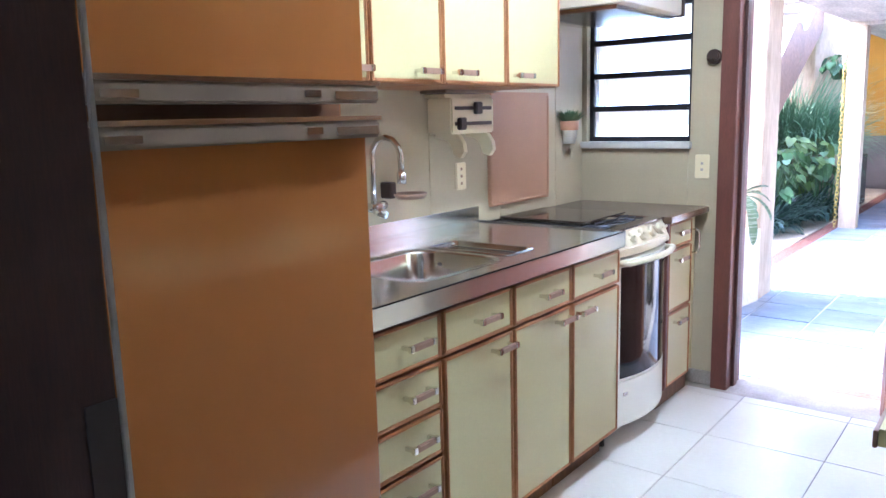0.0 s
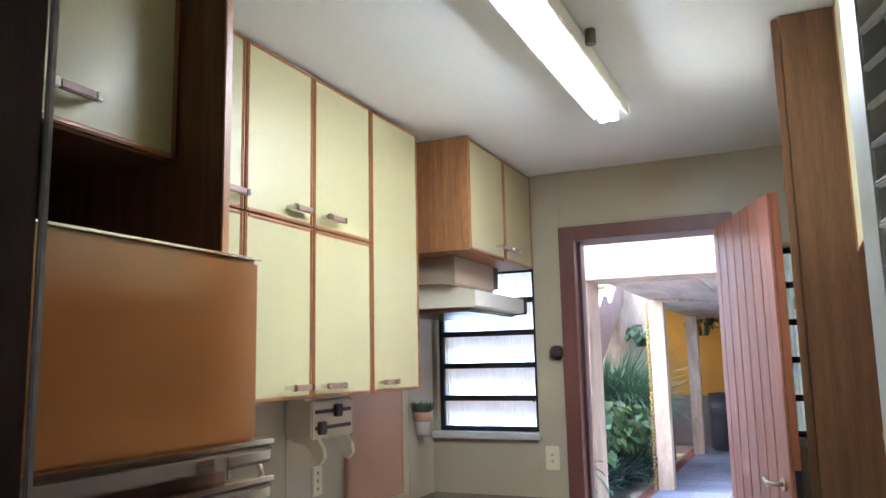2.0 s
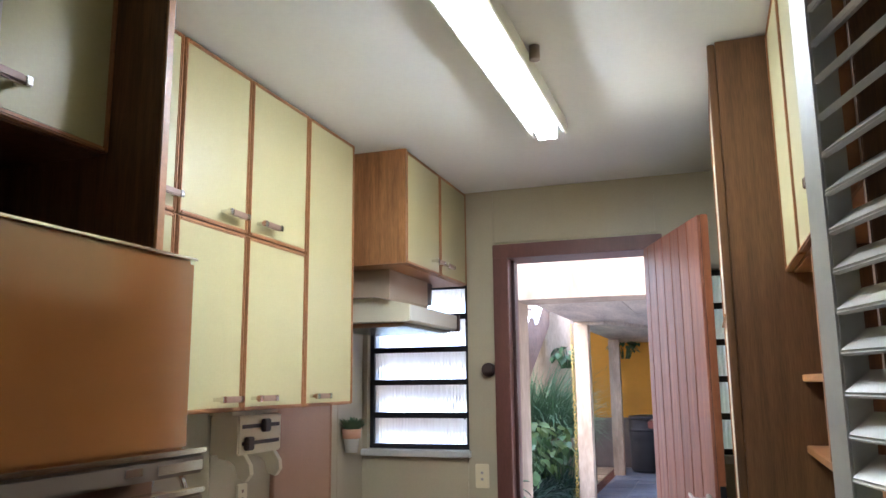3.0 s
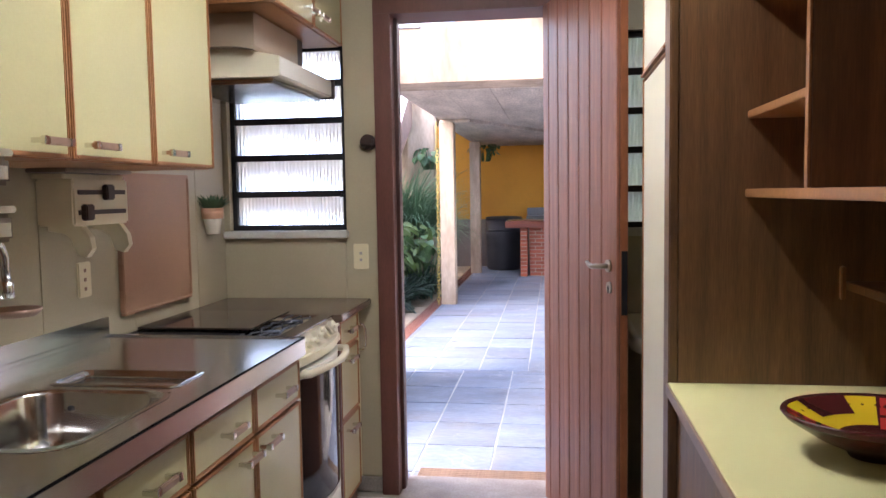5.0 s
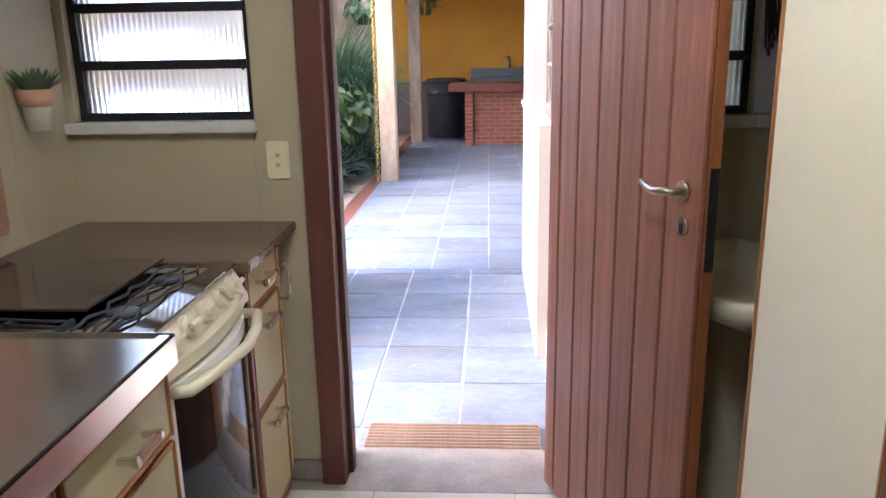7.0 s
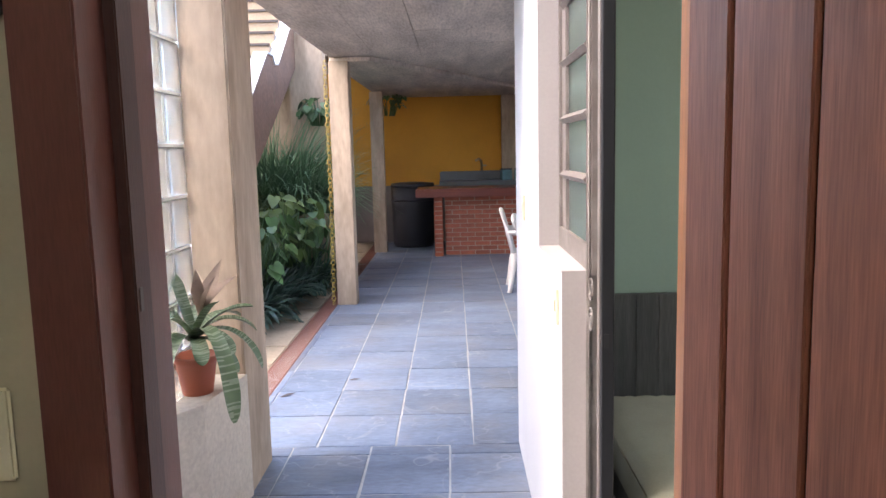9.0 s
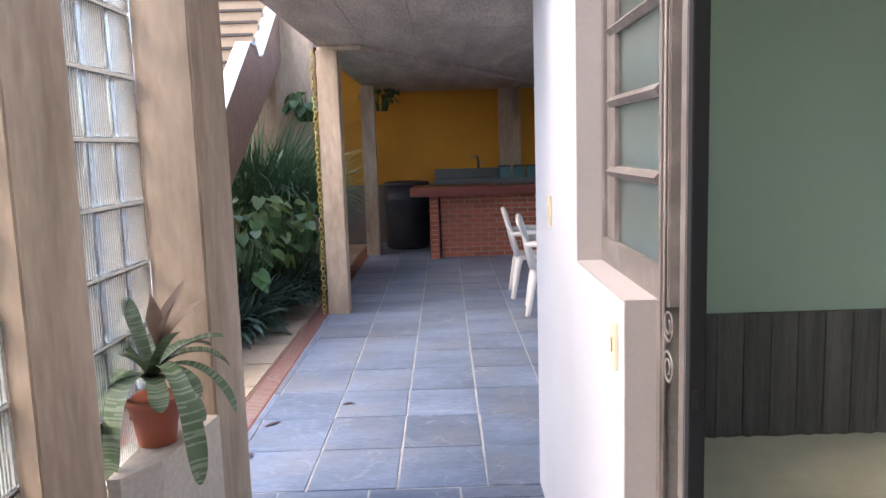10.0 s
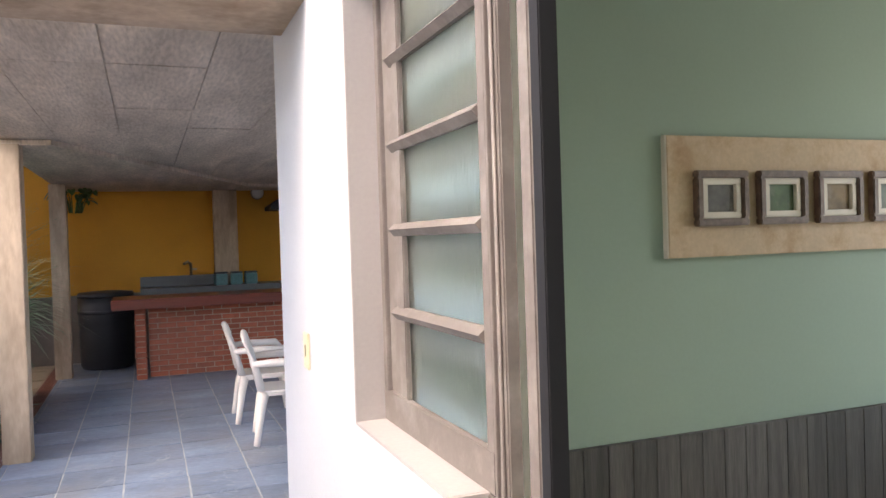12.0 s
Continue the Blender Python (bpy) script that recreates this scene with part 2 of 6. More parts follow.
M_HEART = mat("glossy_heart_leaves", (0.06, 0.125, 0.042), 0.4, var=0.5, scale=7, bump=0)
M_LIMELEAF = mat("yellowish_heart_leaves", (0.12, 0.185, 0.05), 0.45, var=0.5, scale=6, bump=0)
M_DARKLEAF = mat("dark_strap_leaves", (0.04, 0.075, 0.055), 0.35, var=0.3, scale=6, bump=0)
M_DRYLEAF = mat("dry_bract", (0.33, 0.24, 0.18), 0.8, var=0.25, scale=20, bump=0.05)
M_MAT = mat("ribbed_coir_mat", (0.31, 0.215, 0.16), 0.95, var=0.15, scale=10, grain=0.2, gscale=150, bump=0.2)
M_TREAD = mat("warm_stair_concrete", (0.38, 0.29, 0.20), 0.85, var=0.15, scale=3, grain=0.12, bump=0.1)
M_NOSING = mat("dark_stair_nosing", (0.08, 0.065, 0.06), 0.8, var=0.2)
M_CANVAS = mat("parchment_panel", (0.58, 0.42, 0.28), 0.7, var=0.2, scale=5, grain=0.08, bump=0.05, stain=(0.30, 0.16, 0.06), stain_amt=0.8, stain_scale=5)
M_PICFR = mat("brown_picture_frame", (0.14, 0.085, 0.06), 0.5, var=0.35, scale=25, grain=0.3, bump=0.1)
M_PICMAT = mat("cream_picture_mount", (0.70, 0.62, 0.52), 0.6, var=0.05)
M_GLASSR = glass("reeded_glass", (0.93, 0.97, 0.96), 0.34)
M_GLASSB = glass("glass_block", (0.93, 0.98, 1.0), 0.1)
M_GLASSW = glass("pale_green_reeded_glass", (0.86, 0.97, 0.91), 0.3, 1.2)
M_HINGEPOST = mat("worn_grey_post_paint", (0.46, 0.41, 0.40), 0.55, var=0.1, scale=5, grain=0.06, bump=0.04)
M_POLISHED = mat("polished_steel", (0.66, 0.66, 0.65), 0.09, metal=1, var=0.05, bump=0.004)
M_TUBE = glow("lit_fluorescent_tube", (0.86, 0.96, 1.0), TUBE)
M_RED = mat("red_glaze", (0.48, 0.035, 0.03), 0.25, var=0.1, bump=0.01)
M_YEL = mat("yellow_glaze", (0.75, 0.50, 0.02), 0.25, var=0.08, bump=0.01)
M_MAROON = mat("maroon_glaze", (0.07, 0.012, 0.012), 0.25, var=0.1, bump=0.01)
M_TEAL = mat("teal_tin", (0.06, 0.17, 0.19), 0.4, var=0.3, scale=30)
# fairing colour is darkened for the shade below the wall cabinet
M_FAIRING = mat("shaded_hood_fairing", (0.40, 0.31, 0.22), 0.45, var=0.06, bump=0.005)
M_BLOCK = mat("pale_cast_concrete", (0.56, 0.50, 0.42), 0.85, var=0.18, scale=5, grain=0.15, gscale=50, bump=0.15,
              stain=(0.36, 0.30, 0.23), stain_amt=0.5, stain_scale=5)
M_FUNGI = mat("bromeliad_green", (0.075, 0.12, 0.055), 0.42, var=0.3, scale=12, bump=0.02)
M_BAND = mat("bromeliad_pale_bands", (0.19, 0.235, 0.155), 0.5, var=0.25, scale=30, bump=0.02)


# ---- mesh helpers ----
ORG = {}


def bm_new():
    return bmesh.new()


def add_box(bm, x0, x1, y0, y1, z0, z1, bev=0.0):
    x0, x1 = min(x0, x1), max(x0, x1)
    y0, y1 = min(y0, y1), max(y0, y1)
    z0, z1 = min(z0, z1), max(z0, z1)
    v = [bm.verts.new(c) for c in ((x0, y0, z0), (x1, y0, z0), (x1, y1, z0), (x0, y1, z0), (x0, y0, z1), (x1, y0, z1), (x1, y1, z1), (x0, y1, z1))]
    f = [bm.faces.new([v[i] for i in q]) for q in ((0, 3, 2, 1), (4, 5, 6, 7), (0, 1, 5, 4), (1, 2, 6, 5), (2, 3, 7, 6), (3, 0, 4, 7))]
    if bev:
        e = list({e for a in f for e in a.edges})
        bmesh.ops.bevel(bm, geom=e, offset=bev, segments=2, affect="EDGES", clamp_overlap=True)
    return bm


def box(x0, x1, y0, y1, z0, z1, bev=0.0):
    return add_box(bm_new(), x0, x1, y0, y1, z0, z1, bev)


def prism(poly, axis, a, b, bm=None):
    """A polygon pushed along an axis from a to b; poly holds the other two coordinates in order."""
    bm = bm or bm_new()

    def at(p, c):
        return {"x": (c, p[0], p[1]), "y": (p[0], c, p[1]), "z": (p[0], p[1], c)}[axis]
    lo, hi = [bm.verts.new(at(p, a)) for p in poly], [bm.verts.new(at(p, b)) for p in poly]
    k = len(poly)
    bm.faces.new(lo[::-1])
    bm.faces.new(hi)
    for i in range(k):
        bm.faces.new((lo[i], lo[(i + 1) % k], hi[(i + 1) % k], hi[i]))
    bmesh.ops.recalc_face_normals(bm, faces=bm.faces)
    return bm


def tube(points, radius, seg=8, bm=None, closed=False):
    bm = bm or bm_new()
    pts = [Vector(p) for p in points]
    rs = radius if isinstance(radius, (list, tuple)) else [radius] * len(pts)
    rings, n = [], len(pts)
    up = Vector((0.13, 0.21, 0.97))
    for i, p in enumerate(pts):
        a, b = (pts[(i - 1) % n], pts[(i + 1) % n]) if closed else (pts[max(i - 1, 0)], pts[min(i + 1, n - 1)])
        d = (b - a).normalized()
        s = d.cross(up)
        s = s.normalized() if s.length > 0.05 else d.orthogonal().normalized()
        t = s.cross(d)
        rings.append([bm.verts.new(p + rs[i] * (math.cos(q) * s + math.sin(q) * t)) for q in (2 * math.pi * j / seg for j in range(seg))])
    for i in range(n if closed else n - 1):
        r0, r1 = rings[i], rings[(i + 1) % n]
        for j in range(seg):
            bm.faces.new((r0[j], r0[(j + 1) % seg], r1[(j + 1) % seg], r1[j])).smooth = True
    if not closed:
        bm.faces.new(rings[0])
        bm.faces.new(rings[-1])
    bmesh.ops.recalc_face_normals(bm, faces=bm.faces)
    return bm


def lathe(profile, centre, seg=32, bm=None, sx=1.0, sy=1.0):
    bm = bm or bm_new()
    c = Vector(centre)
    rings = [[bm.verts.new(c + Vector((sx * r * math.cos(q), sy * r * math.sin(q), z))) for q in (2 * math.pi * j / seg for j in range(seg))] for r, z in profile]
    for a, b in zip(rings, rings[1:]):
        for j in range(seg):
            bm.faces.new((a[j], a[(j + 1) % seg], b[(j + 1) % seg], b[j])).smooth = True
    for ring in (rings[0], rings[-1]):
        if (ring[0].co - ring[seg // 2].co).length > 1e-3:
            bm.faces.new(ring)
    bmesh.ops.remove_doubles(bm, verts=bm.verts, dist=1e-5)
    bmesh.ops.recalc_face_normals(bm, faces=bm.faces)
    return bm


def thing(name, base, label, category, group="", kind=""):
    ob = new(name)
    ob.empty_display_size = 0.1
    ob.location = base
    ORG[ob] = Vector(base)
    return tagged(ob, label, category, group, kind)


def part(name, bm, material, parent, label=""):
    me = bpy.data.meshes.new(name)
    base = ORG[parent]
    bm.transform(Matrix.Translation(-base))
    bm.to_mesh(me)
    bm.free()
    me.materials.append(material)
    ob = new(name, me)
    ob.parent = parent
    ORG[ob] = base
    return tagged(ob, label)


def solid(name, bm, material, label, category, kind="structure", group=""):
    me = bpy.data.meshes.new(name)
    bm.to_mesh(me)
    bm.free()
    me.materials.append(material)
    ob = new(name, me)
    ORG[ob] = Vector((0, 0, 0))
    return tagged(ob, label, category, group, kind)


def piece(name, me, parent, place, rot=0.0, scale=(1, 1, 1)):
    """One of many alike pieces on shared mesh data."""
    ob = new(name, me)
    ob.parent = parent
    ob.location = Vector(place) - ORG[parent]
    ob.rotation_euler = (0, 0, rot)
    ob.scale = scale
    return ob


def mesh_of(bm, name, material):
    me = bpy.data.meshes.new(name)
    bm.to_mesh(me)
    bm.free()
    me.materials.append(material)
    return me


# ---- kitchen: structure ----
LX, RX, EY, OY, CZ = -1.96, 0.42, 3.78, 3.95, 2.51   # left wall, right wall, end wall inside and outside, ceiling
WZ0, WZ1 = 1.205, 2.04
PZ = -0.135                                              # patio level

solid("floor", box(-2.1, 0.6, -2.2, OY - 0.03, -0.3, -0.006), M_GROUT, "pale grout bed under the kitchen floor tiles", "floor")
solid("ceiling", box(-2.1, 0.6, 0.3, OY, CZ, CZ + 0.15), M_CEIL, "white painted kitchen ceiling", "ceiling")
wall_left = solid("wall_west", box(LX - 0.15, LX, 0.3, OY, -0.3, CZ), M_WALL, "beige tiled kitchen wall behind the sink", "wall")
solid("wall_east", box(RX, RX + 0.15, 0.3, OY, -0.3, CZ), M_WALL, "beige kitchen wall behind the dresser", "wall")

end = bm_new()
for x0, x1, z0, z1 in ((LX, -1.93, 0, CZ), (-1.93, -1.375, 0, WZ0 - 0.03), (-1.93, -1.375, WZ1, CZ), (-1.375, -1.21, 0, CZ), (-1.21, -0.40, 2.20, CZ),
                       (-0.40, -0.37, 0, CZ), (-0.37, 0.09, 0, WZ0 - 0.03), (-0.37, 0.09, WZ1, CZ), (0.09, RX, 0, CZ)):
    add_box(end, x0, x1, EY, OY, z0 - 0.3 * (z0 == 0), z1)
wall_end = solid("wall_north", end, M_WALL, "beige kitchen end wall with two louvre windows and a doorway", "wall")
solid("wall_above", box(-2.11, 0.57, EY - 0.1, OY + 0.02, CZ + 0.15, 2.72), M_PLASTER, "white painted wall above the kitchen door", "wall")

# wall lining: wide tile panels with fine open joints
for x0, x1 in ((-1.372, -1.229),):
    piece("tile_panel", mesh_of(box(0, x1 - x0, -0.006, 0, 0.07, CZ - 0.002, 0.001), "tile_panel", M_WALL), wall_end, (x0, EY - 0.0005, 0))
for x0, x1, z0 in ((-1.225, -0.43, 2.235), (-1.955, -1.38, 2.045), (-1.955, -1.38, 0.07)):
    z1 = WZ0 - 0.035 if z0 < 1 else CZ - 0.002
    piece("tile_panel", mesh_of(box(0, x1 - x0, -0.006, 0, z0, z1, 0.001), "tile_panel", M_WALL), wall_end, (x0, EY - 0.0005, 0))
for y0 in (0.46, 0.965, 1.47, 1.975, 2.48, 2.985, 3.49):
    y1 = min(y0 + 0.502, EY - 0.008)
    piece("tile_panel", mesh_of(box(0, 0.006, 0, y1 - y0, 0.07, CZ - 0.002, 0.001), "tile_panel", M_WALL), wall_left, (LX + 0.0005, y0, 0))

base = bm_new()
add_box(base, -1.372, -1.229, EY - 0.02, EY - 0.0065, 0, 0.068, 0.002)
solid("baseboard", base, M_STONE, "low grey stone baseboard beside the doorway", "baseboard")

# doorway behind the camera
back = bm_new()
for x0, x1, z0 in ((LX - 0.15, -0.73, -0.3), (0.16, RX + 0.15, -0.3), (-0.73, 0.16, 2.12)):
    add_box(back, x0, x1, 0.3, 0.42, z0, CZ)
solid("wall_south", back, M_WALL, "kitchen wall with the inner doorway", "wall")
hall = bm_new()
add_box(hall, -1.5, -1.4, -2.2, 0.3, -0.3, CZ)
add_box(hall, 1.0, 1.1, -2.2, 0.3, -0.3, CZ)
add_box(hall, -1.5, 1.1, -2.3, -2.2, -0.3, CZ)
add_box(hall, -1.5, 1.1, -2.2, 0.3, CZ, CZ + 0.1)
solid("wall_hall", hall, M_PLASTER, "plain hall walls behind the inner doorway", "wall")
dj = thing("door_2", (-0.7, 0.4, 0), "dark brown inner door frame with a strike plate", "door frame", kind="structure")
bm = add_box(bm_new(), -0.735, -0.692, 0.27, 0.438, 0, 2.12, 0.003)
add_box(bm, 0.122, 0.165, 0.27, 0.438, 0, 2.12, 0.003)
add_box(bm, -0.692, 0.122, 0.27, 0.438, 2.08, 2.12, 0.003)
part("jamb", bm, M_JAMB, dj)
part("edge_strip", add_box(bm_new(), -0.694, -0.689, 0.4385, 0.4445, 0, 2.1, 0.001), M_BLOCK, dj, "pale worn edge of the frame")
part("strike_plate", add_box(bm_new(), -0.6915, -0.6895, 0.405, 0.437, 0.98, 1.10, 0.0005), M_DARKBR, dj, "dark strike plate")

# kitchen doorway
d1 = thing("door_1", (-0.83, 3.8, 0), "dark red painted wooden frame of the kitchen doorway", "door frame", kind="structure")
part("jamb", add_box(bm_new(), -1.227, -1.150, 3.745, OY + 0.01, -0.02, 2.217, 0.003), M_FRAME, d1)
part("jamb", add_box(bm_new(), -0.437, -0.40, 3.745, OY + 0.01, -0.02, 2.217, 0.003), M_ORANGEWOOD, d1, "orange-brown hinge jamb with sunlight in its colour")
part("strike_plate", add_box(bm_new(), -1.1339, -1.1325, 3.822, 3.832, 1.22, 1.25, 0.0005), M_DARKBR, d1, "dark strike plate")
part("jamb", add_box(bm_new(), -1.150, -1.134, 3.815, 3.862, -0.02, 2.145, 0.002), M_JAMB, d1, "dark rebate of the jamb")
part("lintel", add_box(bm_new(), -1.227, -0.40, 3.743, OY + 0.012, 2.148, 2.219, 0.003), M_FRAME, d1)
solid("threshold", add_box(bm_new(), -1.149, -0.438, 3.70, 3.99, -0.2, -0.002, 0.006), M_STONE, "worn grey stone threshold", "threshold")

# door leaf, opened inwards
HX, HY, FXX, FYY = -0.478, 3.765, -0.222, 3.058
leaf = thing("plank_door", (HX, HY, 0.01), "terracotta stained plank door standing open with a brass lever", "door")
dx, dy = FXX - HX, FYY - HY
ln = math.hypot(dx, dy)
leaf_m = Matrix.Translation((HX, HY, 0)) @ Matrix.Rotation(math.atan2(dy, dx), 4, "Z")


def on_leaf(bm):
    bm.transform(leaf_m)
    return bm


part("core", on_leaf(add_box(bm_new(), 0, ln, 0.0, 0.028, 0.012, 2.155, 0.002)), M_LEAFEDGE, leaf)
part("groove_backing", on_leaf(add_box(bm_new(), 0.004, ln - 0.004, -0.0010, -0.0002, 0.016, 2.150)), M_JAMB, leaf, "dark bottom of the grooves")
joints = (0.0, 0.072, 0.184, 0.297, 0.406, 0.513, 0.62, ln)
for a, b in zip(joints, joints[1:]):
    part("plank", on_leaf(add_box(bm_new(), a + 0.0036, b - 0.0036, -0.012, -0.0012, 0.014, 2.153, 0.0022)), M_LEAF, leaf)
for s in (-1,):
    bm = tube([(ln - 0.062, -0.013, 1.105), (ln - 0.062, -0.022, 1.105)], 0.022, 16)
    part("rosette", on_leaf(bm), M_BRASS, leaf)
    bm = tube([(ln - 0.062, -0.02, 1.105), (ln - 0.062, -0.052, 1.105), (ln - 0.075, -0.06, 1.105), (ln - 0.11, -0.058, 1.10), (ln - 0.15, -0.052, 1.103), (ln - 0.175, -0.05, 1.112)],
              [0.009, 0.009, 0.0095, 0.009, 0.008, 0.006], 10)
    part("lever", on_leaf(bm), M_BRASS, leaf, "satin brass lever handle")
    part("key_plate", on_leaf(tube([(ln - 0.058, -0.013, 1.03), (ln - 0.058, -0.019, 1.03)], 0.02, 16)), M_BRASS, leaf)
    part("keyhole", on_leaf(add_box(bm_new(), ln - 0.062, ln - 0.054, -0.021, -0.0185, 1.012, 1.036)), M_BLACK, leaf)
part("lock_plate", on_leaf(add_box(bm_new(), ln, ln + 0.0018, 0.003, 0.025, 0.94, 1.16)), M_BLACK, leaf)


# ---- kitchen windows ----
def louvre_window(name, x0, x1, z0, z1, label):
    w = thing(name, ((x0 + x1) / 2, 3.84, z0), label, "window", kind="structure")
    fr = bm_new()
    add_box(fr, x0, x0 + 0.022, 3.815, 3.86, z0, z1)
    add_box(fr, x1 - 0.022, x1, 3.815, 3.86, z0, z1)
    add_box(fr, x0, x1, 3.814, 3.861, z0, z0 + 0.024)
    add_box(fr, x0, x1, 3.814, 3.861, z1 - 0.024, z1)
    rows = 5
    h = (z1 - z0) / rows
    for k in range(1, rows):
        add_box(fr, x0 + 0.02, x1 - 0.02, 3.812, 3.858, z0 + k * h - 0.014, z0 + k * h + 0.014)
    part("window_frame", fr, M_BLACK, w, "black painted steel frame")
    for k in range(rows):
        a, b = z0 + k * h + 0.014 + 0.008 * (k == 0), z0 + (k + 1) * h - 0.014
        nr = int((x1 - x0 - 0.044) / 0.017)
        bm = bm_new()
        cols = []
        for j in range(nr * 4 + 1):
            x = x0 + 0.022 + (x1 - x0 - 0.044) * j / (nr * 4)
            y = 3.834 + 0.0032 * math.sin(j / 4 * 2 * math.pi)
            cols.append((bm.verts.new((x, y, a)), bm.verts.new((x, y, b)), bm.verts.new((x, 3.842, b)), bm.verts.new((x, 3.842, a))))
        for p, q in zip(cols, cols[1:]):
            for e in range(4):
                f = bm.faces.new((p[e], q[e], q[(e + 1) % 4], p[(e + 1) % 4]))
                f.smooth = e == 0
        bm.faces.new(cols[0])
        bm.faces.new(cols[-1])
        bmesh.ops.recalc_face_normals(bm, faces=bm.faces)
        g = part("pane", bm, M_GLASSR, w)
        g.visible_shadow = False
    part("window_sill", add_box(bm_new(), x0 - 0.02, x1 + 0.012, 3.742, 3.83, z0 - 0.034, z0 - 0.001, 0.004), M_MARBLE, w, "pale stone sill")
    part("catch", tube([(x1 - 0.02, 3.808, z0 + 0.16), (x1 - 0.02, 3.785, z0 + 0.165), (x1 - 0.022, 3.778, z0 + 0.15)], 0.004, 6), M_BLACK, w)
    return w


louvre_window("window_1", -1.93, -1.375, WZ0, WZ1, "black steel louvre window with reeded glass over the stove")
louvre_window("window_2", -0.37, 0.09, WZ0, WZ1, "black steel louvre window with reeded glass behind the door")


# ---- kitchen cabinets ----
def pull(door, x, y, z, length=0.105, out=1, vertical=False):
    """A flat wooden grip between two chrome ends, on the side out (+1 or -1 along x)."""
    h = length / 2
    d = out * 0.03
    g = add_box(bm_new(), x + d - 0.006, x + d + 0.006, y - h * 0.72, y + h * 0.72, z - 0.010, z + 0.008, 0.003)
    part("grip", g, M_GRIP, door, "wooden grip of the handle")
    for s in (-1, 1):
        c = add_box(bm_new(), x + d - 0.007, x + d + 0.007, y + s * h * 0.72, y + s * h, z - 0.0105, z + 0.0085, 0.002)
        add_box(c, x, x + d, y + s * h * 0.86 - 0.006, y + s * h * 0.86 + 0.006, z - 0.006, z + 0.005, 0.001)
        part("handle_end", c, M_CHROME, door, "chrome handle end")


def front(cab, kind, x, y0, y1, z0, z1, out=1, handle=None, material=None, edge=0.013):
    """A cream laminated door or drawer front with a wooden edging all round."""
    g = 0.0025
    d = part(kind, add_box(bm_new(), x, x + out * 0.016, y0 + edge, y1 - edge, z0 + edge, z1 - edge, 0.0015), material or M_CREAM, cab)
    e = bm_new()
    for a, b, c, f in ((y0 + g, y0 + edge, z0 + g, z1 - g), (y1 - edge, y1 - g, z0 + g, z1 - g), (y0 + edge, y1 - edge, z0 + g, z0 + edge), (y0 + edge, y1 - edge, z1 - edge, z1 - g)):
        add_box(e, x, x + out * 0.02, a, b, c, f, 0.003)
    part("edging", e, M_EDGE, d, "reddish wooden edging")
    if handle:
        pull(d, x + out * 0.016, handle[0], handle[1], out=out)
    return d


def base_unit(y0, y1, fronts, label):
    c = thing("base_cabinet", (-1.6, (y0 + y1) / 2, 0), label, "cabinet", "base cabinets under the steel counter")
    under_bowl = y1 < 2.5 and y0 > 1.5
    part("body", add_box(bm_new(), LX + 0.02, -1.28, y0 + 0.001, y1 - 0.001, 0.105, 0.72 if under_bowl else 0.845, 0.002), M_EDGE, c)
    if under_bowl:
        part("rail", add_box(bm_new(), -1.31, -1.28, y0 + 0.001, y1 - 0.001, 0.7205, 0.845, 0.002), M_EDGE, c)
    part("plinth", add_box(bm_new(), LX + 0.02, -1.34, y0 + 0.001, y1 - 0.001, 0, 0.105), M_PANEL, c)
    for kind, z0, z1, hy, hz in fronts:
        front(c, kind, -1.28, y0 + 0.002, y1 - 0.002, z0, z1, 1, (hy, hz))
    return c


base_unit(1.375, 1.655, [("drawer", 0.708, 0.84, 1.54, 0.778), ("drawer", 0.572, 0.704, 1.54, 0.642), ("drawer", 0.436, 0.568, 1.54, 0.506), ("drawer", 0.290, 0.432, 1.54, 0.366), ("drawer", 0.11, 0.286, 1.54, 0.21)],
          "cream laminate drawer unit with red-brown edging")
for y0, y1, hy in ((1.66, 2.01, 1.94), (2.015, 2.385, 2.32), (2.39, 2.765, 2.465)):
    base_unit(y0, y1, [("drawer", 0.708, 0.84, (y0 + y1) / 2 + 0.02, 0.775), ("door", 0.11, 0.704, hy, 0.665)], "cream laminate base cabinet with a drawer above its door")

# stainless counter with its bowl
ct = thing("steel_counter", (-1.6, 2.04, 0.845), "brushed stainless steel counter with a sink bowl and drainer", "counter")
cx0, cx1, cy0, cy1, zt = LX + 0.008, -1.244, 1.31, 2.775, 0.908
bx0, bx1, by0, by1 = -1.70, -1.345, 1.672, 2.09
gx0, gx1, gy0, gy1 = -1.69, -1.365, 2.14, 2.285
top = bm_new()
txs, tys = (cx0, bx0, gx0, gx1, bx1, cx1 - 0.004), (cy0, by0, by1, gy0, gy1, cy1)
tv = {(a, b): top.verts.new((txs[a], tys[b], zt - 0.004)) for a in range(6) for b in range(6)}
for a in range(5):
    for b in range(5):
        if not (b == 1 and 1 <= a <= 3) and not (b == 3 and a == 2):
            top.faces.new((tv[a, b], tv[a + 1, b], tv[a + 1, b + 1], tv[a, b + 1]))
ext = bmesh.ops.extrude_face_region(top, geom=list(top.faces))
bmesh.ops.translate(top, verts=[v for v in ext["geom"] if isinstance(v, bmesh.types.BMVert)], vec=(0, 0, -0.008))
bmesh.ops.recalc_face_normals(top, faces=top.faces)
part("top", top, M_STEEL, ct)
part("front_lip", add_box(bm_new(), cx1 - 0.006, cx1, cy0, cy1, 0.848, zt, 0.003), M_STEEL, ct)
part("end_lip", add_box(bm_new(), cx0, cx1, cy1 - 0.006, cy1, 0.85, zt + 0.002, 0.002), M_STEEL, ct)
